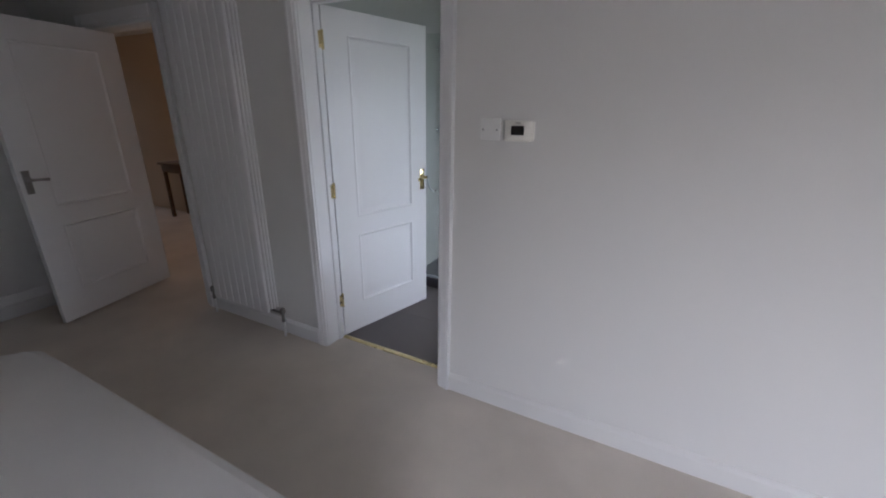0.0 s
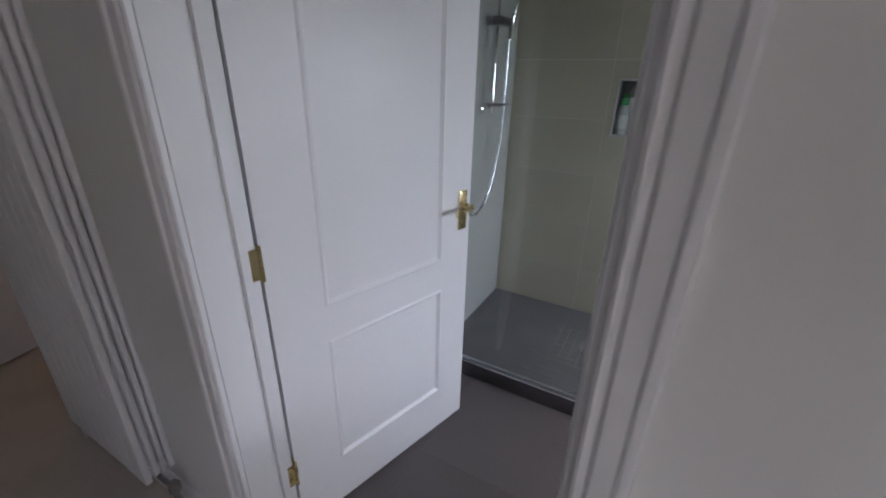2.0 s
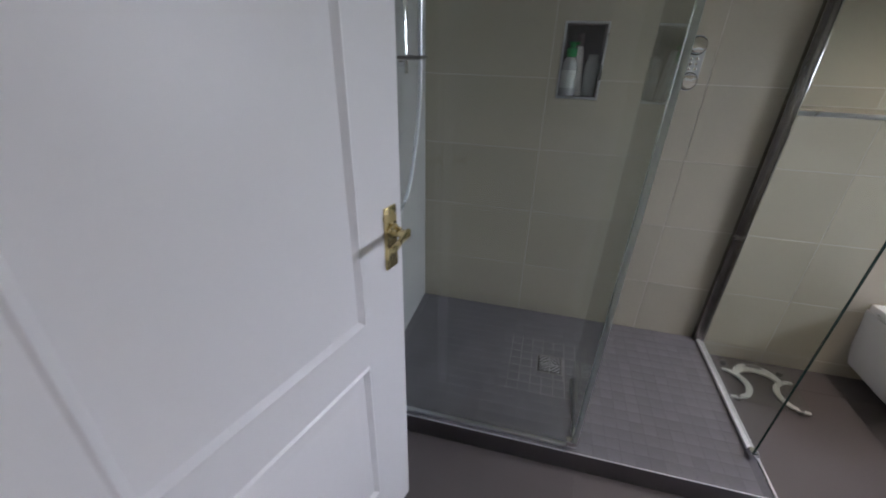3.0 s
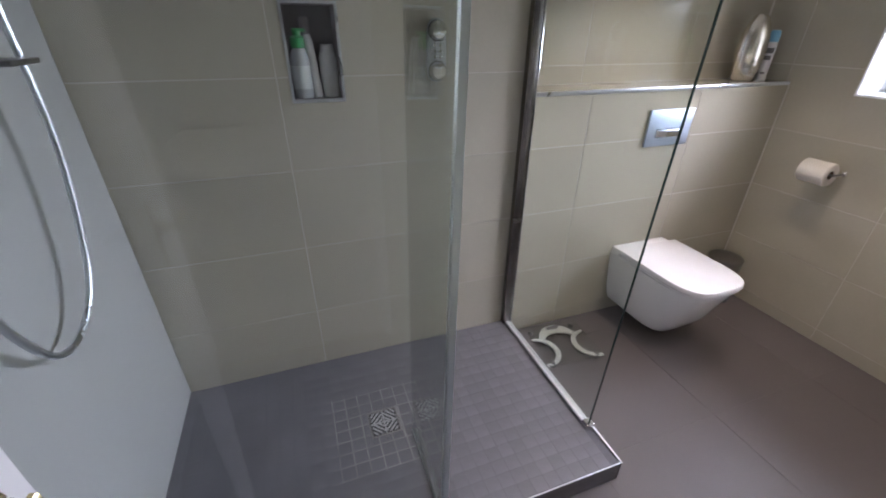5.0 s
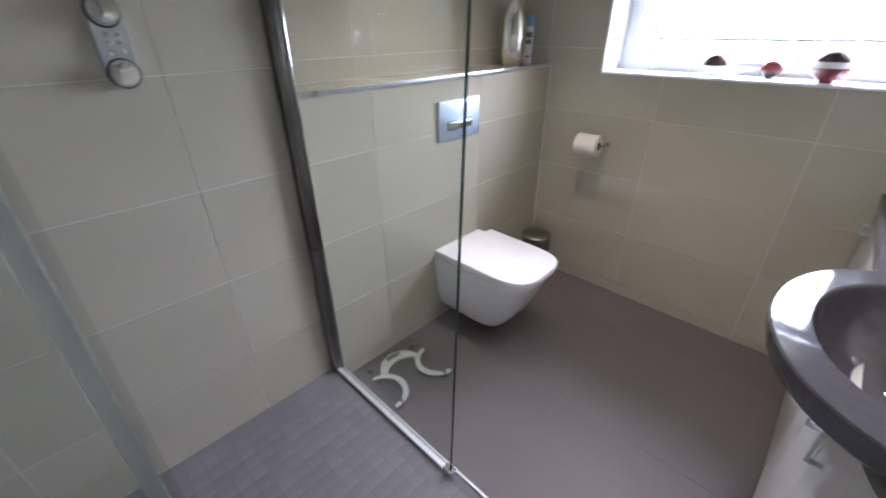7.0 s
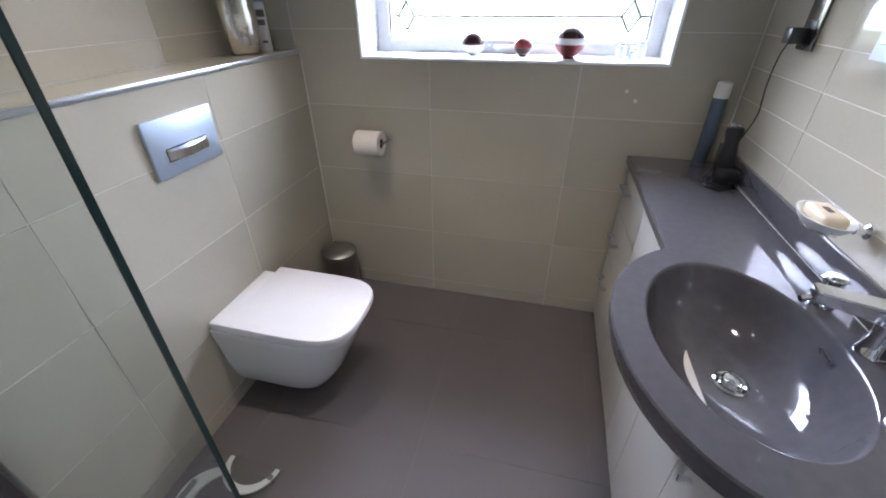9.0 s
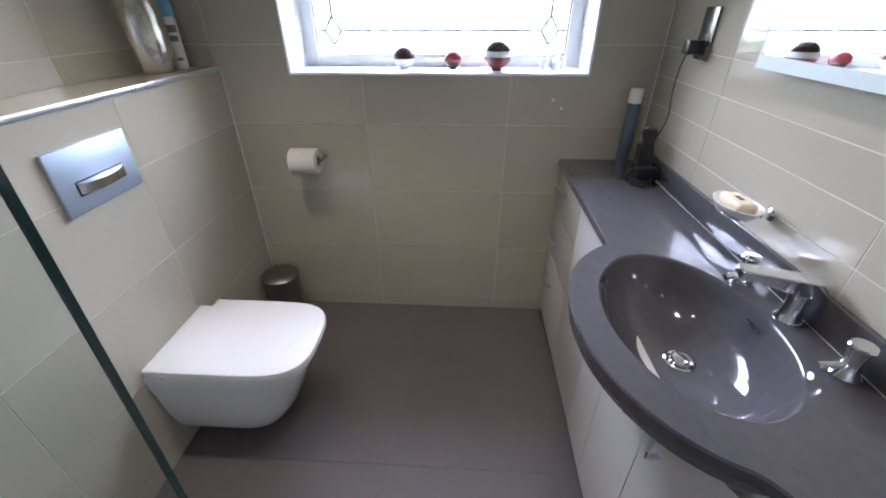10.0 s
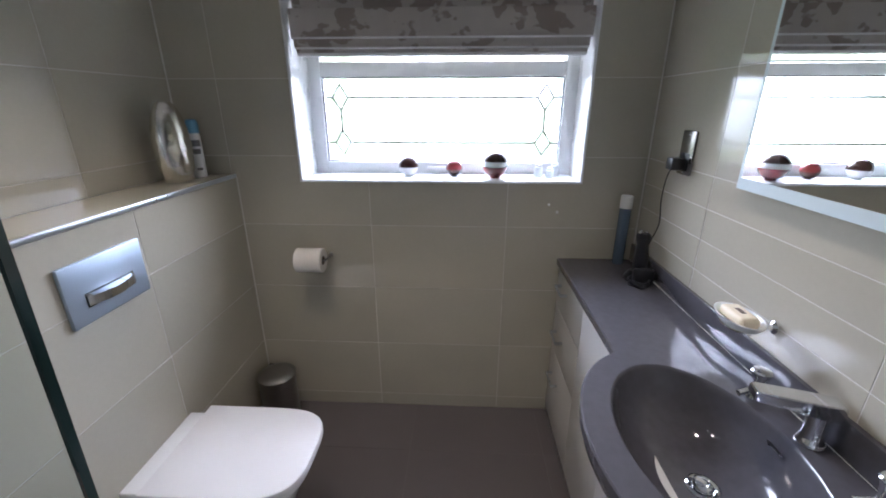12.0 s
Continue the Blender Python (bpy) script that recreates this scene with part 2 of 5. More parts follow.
def fabric_mat():
    """Taupe damask: pale leaf scrolls on a brown ground."""
    m = mat("damask_fabric", (0.25, 0.205, 0.175), 0.85, vary=0.06, scale=30, grain=500, bump=0.3, spec=0.2)
    n, l = m.node_tree.nodes, m.node_tree.links
    b = n["Principled BSDF"]
    tc, mp, wob, add, vor, nz, mx, rp = (n.new("ShaderNodeTexCoord"), n.new("ShaderNodeMapping"), n.new("ShaderNodeTexNoise"), n.new("ShaderNodeMix"), n.new("ShaderNodeTexVoronoi"), n.new("ShaderNodeTexNoise"), n.new("ShaderNodeMix"), n.new("ShaderNodeValToRGB"))
    mp.inputs["Scale"].default_value = (0.3, 1.0, 1.35)
    l.new(tc.outputs["Object"], mp.inputs["Vector"])
    wob.inputs["Scale"].default_value, wob.inputs["Detail"].default_value = 11.0, 2.5
    l.new(mp.outputs[0], wob.inputs["Vector"])
    add.data_type = "VECTOR"
    add.inputs[0].default_value = 0.22
    l.new(mp.outputs[0], add.inputs[4])
    l.new(wob.outputs["Color"], add.inputs[5])
    vor.feature = "SMOOTH_F1"
    vor.inputs["Scale"].default_value, vor.inputs["Smoothness"].default_value = 8.5, 0.12
    l.new(add.outputs[1], vor.inputs["Vector"])
    rp.color_ramp.elements[0].position, rp.color_ramp.elements[1].position = 0.40, 0.47
    l.new(vor.outputs["Distance"], rp.inputs[0])
    mx.data_type = "RGBA"
    mx.inputs[6].default_value, mx.inputs[7].default_value = (0.32, 0.275, 0.24, 1), (0.51, 0.47, 0.43, 1)
    l.new(rp.outputs[0], mx.inputs[0])
    l.new(mx.outputs[2], b.inputs["Base Color"])
    return m


DAMASK = fabric_mat()


# ---- builders ----
def box(bm, x0, x1, y0, y1, z0, z1, bevel=0.0, seg=2):
    r = bmesh.ops.create_cube(bm, size=1.0)
    vs = r["verts"]
    for v in vs:
        v.co = Vector(((x0 + x1) / 2 + v.co.x * (x1 - x0), (y0 + y1) / 2 + v.co.y * (y1 - y0), (z0 + z1) / 2 + v.co.z * (z1 - z0)))
    if bevel:
        es = list({e for v in vs for e in v.link_edges})
        bmesh.ops.bevel(bm, geom=es, offset=bevel, segments=seg, profile=0.5, affect="EDGES")
    return bm


def B(*a, **k):
    return box(bmesh.new(), *a, **k)


def rings(bm, loops, close=True, cap0=True, cap1=True):
    """Skins a row of closed loops of equal length."""
    vl = [[bm.verts.new(p) for p in lp] for lp in loops]
    n = len(vl[0])
    for a, b in zip(vl, vl[1:]):
        for i in range(n if close else n - 1):
            bm.faces.new((a[i], a[(i + 1) % n], b[(i + 1) % n], b[i]))
    if cap0:
        bm.faces.new(list(reversed(vl[0])))
    if cap1:
        bm.faces.new(vl[-1])
    return bm


def lathe(profile, seg=28, origin=(0, 0, 0), axis="z", bm=None, cap0=True, cap1=True):
    """Turns (radius, height) pairs round an axis."""
    bm = bm or bmesh.new()
    lps = []
    for r, h in profile:
        lp = []
        for i in range(seg):
            a = 2 * math.pi * i / seg
            u, v = r * math.cos(a), r * math.sin(a)
            p = {"z": (u, v, h), "y": (v, h, u), "x": (h, u, v)}[axis]
            lp.append(Vector(p) + Vector(origin))
        lps.append(lp)
    return rings(bm, lps, True, cap0, cap1)


def tube(path, r, seg=10, bm=None):
    """A round bar along a path of points."""
    bm = bm or bmesh.new()
    pts = [Vector(p) for p in path]
    lps, up = [], None
    for i, p in enumerate(pts):
        d = (pts[min(i + 1, len(pts) - 1)] - pts[max(i - 1, 0)]).normalized()
        if up is None:
            up = Vector((0, 0, 1)) if abs(d.z) < 0.9 else Vector((1, 0, 0))
        s = d.cross(up).normalized()
        up = s.cross(d).normalized()
        lps.append([p + r * (math.cos(a) * s + math.sin(a) * up) for a in (2 * math.pi * k / seg for k in range(seg))])
    return rings(bm, lps)


def smooth_path(pts, n=8):
    """Catmull-Rom through the given points."""
    pts = [Vector(p) for p in pts]
    out = []
    for i in range(len(pts) - 1):
        p0, p1, p2, p3 = pts[max(i - 1, 0)], pts[i], pts[i + 1], pts[min(i + 2, len(pts) - 1)]
        for k in range(n):
            t = k / n
            out.append(0.5 * ((2 * p1) + (p2 - p0) * t + (2 * p0 - 5 * p1 + 4 * p2 - p3) * t * t + (3 * p1 - p0 - 3 * p2 + p3) * t ** 3))
    return out + [pts[-1]]


def mesh_from(name, bm, material, flat=False):
    bmesh.ops.recalc_face_normals(bm, faces=bm.faces[:])
    me = bpy.data.meshes.new(name)
    bm.to_mesh(me)
    bm.free()
    me.materials.append(material)
    if not flat:
        for p in me.polygons:
            p.use_smooth = True
        me.set_sharp_from_angle(angle=radians(35))
    return me


def part(name, bm, material, parent, label="", flat=False):
    ob = new(name, mesh_from(name, bm, material, flat))
    ob.parent = parent
    return tagged(ob, label)


def thing(name, at, label, category, turn=0.0, group=""):
    ob = new(name)
    ob.matrix_basis = pose(*at, 0, 0, turn)
    ob.empty_display_size = 0.05
    return tagged(ob, label, category, group)


def single(name, bm, material, label, category, group="", at=(0, 0, 0), turn=0.0):
    ob = new(name, mesh_from(name, bm, material))
    ob.matrix_basis = pose(*at, 0, 0, turn)
    return tagged(ob, label, category, group)


def structure(name, bm, material, label, category, flat=True):
    return tagged(new(name, mesh_from(name, bm, material, flat)), label, category, kind="structure")


def rects_minus(r, hole):
    """The parts of rectangle r (u0, u1, v0, v1) outside the hole."""
    u0, u1, v0, v1 = r
    a0, a1, b0, b1 = hole
    if a0 >= u1 or a1 <= u0 or b0 >= v1 or b1 <= v0:
        return [r]
    out = []
    if a0 > u0:
        out.append((u0, a0, v0, v1))
    if a1 < u1:
        out.append((a1, u1, v0, v1))
    m0, m1 = max(u0, a0), min(u1, a1)
    if b0 > v0:
        out.append((m0, m1, v0, b0))
    if b1 < v1:
        out.append((m0, m1, b1, v1))
    return out


_tile_meshes = {}


def tile_mesh(w, h, thick, material, edge=0.0006):
    """A tile w x h lying in its own xy plane, its face at z = 0, edges eased."""
    key = (round(w, 4), round(h, 4), thick, material.name, edge)
    if key not in _tile_meshes:
        a, b = w / 2, h / 2
        e = min(edge, a / 3, b / 3)
        lv = [(a, b, -thick), (a, b, -e), (a - e, b - e, 0)]
        vs, fs = [], []
        for x, y, z in lv:
            vs += [(-x, -y, z), (x, -y, z), (x, y, z), (-x, y, z)]
        for k in (0, 4):
            for i in range(4):
                j = (i + 1) % 4
                fs.append((k + i, k + j, k + 4 + j, k + 4 + i))
        fs.append((8, 9, 10, 11))
        me = bpy.data.meshes.new("tile")
        me.from_pydata(vs, [], fs)
        me.materials.append(material)
        _tile_meshes[key] = me
    return _tile_meshes[key]


def lay_tiles(parent, frame_m, us, vs, material, joint=0.0026, thick=0.008, holes=(), name="tile", edge=0.0006, uneven=0.0003):
    """Tiles between the cuts us and vs of the plane frame_m (its x, y along the face, z out of it)."""
    for u0, u1 in zip(us, us[1:]):
        for v0, v1 in zip(vs, vs[1:]):
            todo = [(u0, u1, v0, v1)]
            for hl in holes:
                todo = [q for r in todo for q in rects_minus(r, hl)]
            g = joint / 2
            for a0, a1, b0, b1 in todo:
                a0, a1 = a0 + g * (a0 == u0), a1 - g * (a1 == u1)
                b0, b1 = b0 + g * (b0 == v0), b1 - g * (b1 == v1)
                w, h = a1 - a0, b1 - b0
                if w < 0.006 or h < 0.006:
                    continue
                ob = new(name, tile_mesh(w, h, thick, material, edge if len(todo) == 1 else 0.00002))
                ob.parent = parent
                jit = Matrix.Translation((0, 0, random.uniform(-uneven, uneven) if len(todo) == 1 else 0.0))
                ob.matrix_basis = frame_m @ Matrix.Translation(((a0 + a1) / 2, (b0 + b1) / 2, 0)) @ jit


def plane_frame(origin, u, v):
    u, v = Vector(u), Vector(v)
    w = u.cross(v)
    m = Matrix((u, v, w)).transposed().to_4x4()
    m.translation = Vector(origin)
    return m


# ---- large structure ----
CEIL_Z = 2.40
XW, YB, YT, YR, XS = 1.15, 2.055, 3.80, 4.02, -1.814   # window wall, basin wall, toilet wall, recess back, shower side wall
YD = 1.955                                              # bathroom face beside the door
YN, YS = 1.795, 1.925                                             # bedroom face of the party wall, joint between carpet and tiles
DX0, DX1, DH = -1.775, -0.947, 2.05                    # bathroom doorway
HX0, HX1 = -3.90, -3.05                                # hall doorway
WY0, WY1, WZ0, WZ1 = 2.32, 3.508, 1.182, 2.12          # bathroom window opening
T = 0.0014                                             # tile thickness

structure("floor_bedroom", B(-4.75, 2.75, -1.55, YS, -0.12, 0.0), CARPET, "beige cut-pile carpet on the bedroom floor", "carpet")
structure("floor_hall", B(-10.6, -1.96, YS, 7.2, -0.12, -0.001), CARPET, "beige carpet running out into the hall", "carpet")
floor_bath = structure("floor", B(-1.96, 1.45, YS, 4.15, -0.12, -0.0012), FLOOR_GROUT, "large dark taupe porcelain floor tiles with thin joints", "floor")
structure("ceiling", B(-10.6, 2.75, -1.55, 7.2, CEIL_Z, CEIL_Z + 0.12), CEIL, "plain white painted ceiling", "ceiling")

# party wall between bedroom and bathroom / hall, with two doorways
bm = bmesh.new()
box(bm, -0.62, 2.75, YN, YB - T, 0, CEIL_Z)
for a, b, z0, z1 in ((-4.75, HX0, 0, CEIL_Z), (HX0, HX1, 2.06, CEIL_Z), (HX1, DX0 - 0.03, 0, CEIL_Z), (DX0 - 0.03, DX1 + 0.03, DH + 0.03, CEIL_Z), (DX1 + 0.03, -0.62, 0, CEIL_Z)):
    box(bm, a, b, YN, YD - 0.002, z0, z1)
wall_north = structure("wall_north", bm, PAINT, "warm white painted bedroom wall", "wall")
structure("wall_west", B(-4.87, -4.75, -1.55, YB - T, 0, CEIL_Z), PAINT, "warm white painted bedroom wall", "wall")
structure("wall_east", B(2.75, 2.87, -1.55, YB - T, 0, CEIL_Z), PAINT, "warm white painted bedroom wall", "wall")
bm = bmesh.new()
for a, b, z0, z1 in ((-4.75, 0.5, 0, CEIL_Z), (2.5, 2.75, 0, CEIL_Z), (0.5, 2.5, 0, 0.35), (0.5, 2.5, 1.70, CEIL_Z)):
    box(bm, a, b, -1.67, -1.55, z0, z1)
structure("wall_south", bm, PAINT, "warm white painted bedroom wall with a wide window", "wall")

# bathroom walls: grout-coloured cores, the tiles are laid on them at the end
bm = bmesh.new()
for a, b, z0, z1 in ((YB - T, WY0, 0, CEIL_Z), (WY1, YR + 0.14, 0, CEIL_Z), (WY0, WY1, 0, WZ0), (WY0, WY1, WZ1, CEIL_Z)):
    box(bm, XW + T, 1.43, a, b, z0, z1)
wall_window = structure("wall_window", bm, GROUT, "glossy greige large-format wall tiles with pale joints", "tiled wall")
wall_basin = structure("wall_basin", B(-0.62, XW + T, YB - T, YB - T + 0.0005, 0, CEIL_Z), GROUT, "glossy pale greige wall tiles behind the basin", "tiled wall")
NX0, NX1, NZ0, NZ1 = -1.226, -1.063, 1.21, 1.492       # niche
PX = -0.362                                            # side glass and end of the full-height shower wall
bm = bmesh.new()
for a, b, z0, z1 in ((XS - 0.14, NX0, 0, CEIL_Z), (NX1, PX, 0, CEIL_Z), (NX0, NX1, 0, NZ0), (NX0, NX1, NZ1, CEIL_Z)):
    box(bm, a, b, YT + T, YR + 0.14, z0, z1)
box(bm, NX0, NX1, YT + 0.11, YR + 0.14, NZ0, NZ1)
wall_shower = structure("wall_shower", bm, GROUT, "greige tiled shower wall with a recessed niche", "tiled wall")
LEDGE = 1.205
bm = bmesh.new()
box(bm, PX, XW + T, YT + T, YR + T, 0, LEDGE - T)
box(bm, PX, XW + T, YR + T, YR + 0.14, 0, CEIL_Z)
wall_toilet = structure("wall_toilet", bm, GROUT, "tiled boxed-in cistern wall with a ledge", "tiled wall")
bm = bmesh.new()
box(bm, XS - 0.14, XS, YD, YR + 0.14, 0, CEIL_Z)
wall_side = structure("wall_side", bm, PALE, "smooth pale grey-green wet-wall panel", "wall")
wall_door = structure("wall_door", B(DX1 + 0.032, -0.62, YD - 0.002, YD - 0.0014, 0, CEIL_Z), GROUT, "greige tiled wall beside the bathroom door", "tiled wall")

# shower platform
PZ, PY = 0.09, 2.95
platform = structure("shower_platform", B(XS, -0.345, PY + 0.008, YT + T, -0.02, PZ - 0.0006), MOSAIC_GROUT, "low dark grey mosaic-tiled shower platform", "shower base")
part("riser", B(XS, -0.345, PY, PY + 0.008, 0.0, PZ, bevel=0.001), RISER, platform, "dark grey tiled riser")
part("side_riser", B(-0.345, -0.337, PY, YT, 0.0, PZ, bevel=0.001), RISER, platform)
part("edge_trim", B(-0.344, -0.336, PY - 0.001, YT, PZ, PZ + 0.004, bevel=0.001), WORN_STEEL, platform, "thin metal edge trim")
part("front_trim", B(XS, -0.344, PY - 0.001, PY + 0.004, PZ, PZ + 0.002, bevel=0.001), WORN_STEEL, platform, "thin metal edge trim")

# ledge slab with metal trim, window sill and reveals
ledge = structure("ledge", B(PX, XW, YT + 0.006, YR, LEDGE - T, LEDGE), TILE, "tiled ledge over the boxed-in cistern", "ledge")
part("ledge_trim", B(PX, XW, YT - 0.003, YT + 0.006, LEDGE - 0.014, LEDGE + 0.002, bevel=0.002), SATIN, ledge, "brushed metal edge trim")
trim = structure("trim", B(XW - 0.004, XW + 0.004, WY0 - 0.008, WY0, WZ0, WZ1), UPVC, "white edge trim round the window opening", "trim")
part("jamb_trim", B(XW - 0.004, XW + 0.004, WY1, WY1 + 0.008, WZ0, WZ1), UPVC, trim)
part("sill_trim", B(XW - 0.004, XW + 0.006, WY0 - 0.008, WY1 + 0.008, WZ0 - 0.008, WZ0), UPVC, trim)
structure("window_sill", B(XW + 0.006, 1.36, WY0, WY1, WZ0 - 0.008, WZ0 + 0.002), UPVC, "white tiled window sill", "window sill")
bm = bmesh.new()
box(bm, XW + 0.004, 1.36, WY0 - 0.008, WY0 + 0.002, WZ0, WZ1)
box(bm, XW + 0.004, 1.36, WY1 - 0.002, WY1 + 0.008, WZ0, WZ1)
box(bm, XW + 0.004, 1.36, WY0, WY1, WZ1 - 0.002, WZ1 + 0.008)
structure("window_reveal", bm, UPVC, "white lined window reveal", "reveal")

# bathroom window: frame, transom, fixed light below with leaded glass, top light above
window_1 = tagged(new("window_1"), "white double-glazed window with leaded diamond corners", "window", kind="structure")
fx0, fx1 = 1.345, 1.405
TR0, TR1 = 1.605, 1.665
part("frame_left", B(fx0, fx1, WY1 - 0.055, WY1, WZ0, WZ1, bevel=0.004), UPVC, window_1)
part("frame_right", B(fx0, fx1, WY0, WY0 + 0.055, WZ0, WZ1, bevel=0.004), UPVC, window_1)
part("frame_bottom", B(fx0, fx1, WY0 + 0.055, WY1 - 0.055, WZ0, WZ0 + 0.055, bevel=0.004), UPVC, window_1)
part("frame_top", B(fx0, fx1, WY0 + 0.055, WY1 - 0.055, WZ1 - 0.055, WZ1, bevel=0.004), UPVC, window_1)
part("transom", B(fx0, fx1, WY0 + 0.055, WY1 - 0.055, TR0, TR1, bevel=0.004), UPVC, window_1)
gy0, gy1, gz0, gz1 = WY0 + 0.055, WY1 - 0.055, WZ0 + 0.055, TR0
pane = part("pane", B(1.372, 1.378, gy0, gy1, gz0, gz1), PANE, window_1, flat=True)
pane.visible_shadow = False
pane2 = part("pane", B(1.372, 1.378, gy0, gy1, TR1, WZ1 - 0.055), PANE, window_1, flat=True)
pane2.visible_shadow = False
bead = bmesh.new()
for a, b, c, d in ((gy0, gy1, gz0, gz0 + 0.006), (gy0, gy1, gz1 - 0.006, gz1), (gy0, gy0 + 0.006, gz0 + 0.006, gz1 - 0.006), (gy1 - 0.006, gy1, gz0 + 0.006, gz1 - 0.006)):
    box(bead, 1.360, 1.372, a, b, c, d)
part("gasket", bead, LEAD, window_1, "thin dark glazing gasket")
# lead cames: two long lines, two uprights, four diamonds
lead = bmesh.new()


def came(a, b):
    """A flat lead strip on the pane."""
    p, q = Vector((1.3705, *a)), Vector((1.3705, *b))
    s = (q - p).normalized().cross(Vector((1, 0, 0))) * 0.0045
    o = Vector((0.0012, 0, 0))
    rings(lead, [[v + s + o, v + s * 0.7 - o, v - s * 0.7 - o, v - s + o] for v in (p, q)])


zl, zh = gz0 + 0.085, gz1 - 0.085
yl, yh = gy0 + 0.075, gy1 - 0.075
for z in (zl, zh):
    came((yl + 0.035, z), (yh - 0.035, z))
    came((gy0, z), (yl - 0.035, z))
    came((yh + 0.035, z), (gy1, z))
for y in (yl, yh):
    came((y, zl + 0.055), (y, zh - 0.055))
    for z in (zl, zh):
        pts = [(y - 0.035, z), (y, z + 0.055), (y + 0.035, z), (y, z - 0.055)]
        for a, b in zip(pts, pts[1:] + pts[:1]):
            came(a, b)
part("lead_came", lead, LEAD, window_1, "grey leaded lines with diamonds")
part("handle", B(1.325, 1.345, 2.88, 2.98, WZ0 + 0.018, WZ0 + 0.036, bevel=0.005), UPVC, window_1)
tagged(structure("backdrop", B(5.0, 5.02, -3, 9, -1.5, 7), SKY_GLOW, "bright overcast sky over pale green trees", "sky"), kind="structure")

# bedroom window behind the walker
window_2 = tagged(new("window_2"), "white framed bedroom window", "window", kind="structure")
for a, b, c, d in ((0.5, 0.56, 0.35, 1.70), (2.44, 2.5, 0.35, 1.70), (0.56, 2.44, 0.35, 0.41), (0.56, 2.44, 1.64, 1.70), (1.47, 1.53, 0.41, 1.64)):
    part("frame", B(a, b, -1.64, -1.58, c, d, bevel=0.004), UPVC, window_2)

# skirting, door linings and architraves
for k, (a, b) in enumerate(((-4.75, HX0 - 0.08), (HX1 + 0.08, DX0 - 0.08), (DX1 + 0.079, 2.75))):
    bm = bmesh.new()
    rings(bm, [[(x, YN, 0), (x, YN - 0.016, 0), (x, YN - 0.016, 0.085), (x, YN - 0.010, 0.097), (x, YN - 0.004, 0.105), (x, YN, 0.106)] for x in (a, b)])
    structure("baseboard", bm, GLOSS_WHITE if k < 2 else PAINT, "painted skirting board along the bedroom wall", "skirting")


def architrave(x_in, x_out, z_top, name, wall_y=YN):
    """A moulded upright of architrave, its inner edge at x_in."""
    s = 1 if x_out > x_in else -1
    w = abs(x_out - x_in)
    prof = ((0, 0), (0, 0.012), (0.08, 0.016), (0.16, 0.013), (0.24, 0.013), (0.32, 0.019), (0.70, 0.021), (0.78, 0.026), (0.96, 0.026), (1.0, 0.022), (1.0, 0))
    bm = rings(bmesh.new(), [[(x_in + s * f * w, wall_y - d, z) for f, d in prof] for z in (0, z_top)])
    return structure(name, bm, GLOSS_WHITE, "white gloss moulded architrave", "architrave", flat=False)


for xi, xo, zt in ((DX0 - 0.004, DX0 - 0.066, DH + 0.09), (DX1 + 0.011, DX1 + 0.079, DH + 0.09), (HX1 + 0.01, HX1 + 0.08, 2.13), (HX0 - 0.01, HX0 - 0.08, 2.13)):
    architrave(xi, xo, zt, "architrave")
structure("architrave", B(DX0 - 0.008, DX1 + 0.02, YN - 0.022, YN, DH + 0.01, DH + 0.085, bevel=0.004), GLOSS_WHITE, "white gloss moulded door head", "architrave")
structure("architrave", B(HX0 - 0.01, HX1 + 0.01, YN - 0.022, YN, 2.06, 2.13, bevel=0.004), GLOSS_WHITE, "white gloss moulded door head", "architrave")
lining = structure("door_lining", B(DX0 - 0.03, DX0, YN, 1.936, 0, DH, bevel=0.002), GLOSS_WHITE, "white gloss door lining", "door frame")
part("lining_right", B(DX1, DX1 + 0.03, YN, YD, 0, DH, bevel=0.002), GLOSS_WHITE, lining)
part("lining_head", B(DX0 - 0.03, DX1 + 0.03, YN, YD, DH, DH + 0.03, bevel=0.002), GLOSS_WHITE, lining)
part("stop_left", B(DX0, DX0 + 0.014, 1.891, 1.934, 0, DH - 0.012, bevel=0.002), GLOSS_WHITE, lining)
part("stop_right", B(DX1 - 0.014, DX1, 1.891, 1.934, 0, DH - 0.012, bevel=0.002), GLOSS_WHITE, lining)
part("stop_head", B(DX0, DX1, 1.891, 1.934, DH - 0.012, DH, bevel=0.002), GLOSS_WHITE, lining)
lining2 = structure("door_lining", B(HX0, HX0 + 0.025, YN, YD, 0, 2.06, bevel=0.002), GLOSS_WHITE, "white gloss door lining of the hall doorway", "door frame")
part("lining_right", B(HX1 - 0.025, HX1, YN, YD, 0, 2.06, bevel=0.002), GLOSS_WHITE, lining2)
part("lining_head", B(HX0 + 0.025, HX1 - 0.025, YN, YD, 2.035, 2.06, bevel=0.002), GLOSS_WHITE, lining2)
strip = bmesh.new()
rings(strip, [[(x, 1.916, -0.002), (x, 1.920, 0.005), (x, 1.930, 0.008), (x, 1.942, 0.008), (x, 1.952, 0.005), (x, 1.956, -0.002)] for x in (DX0 + 0.014, DX1 - 0.014)])
structure("threshold_strip", strip, BRASS, "brass carpet threshold strip in the doorway", "threshold")

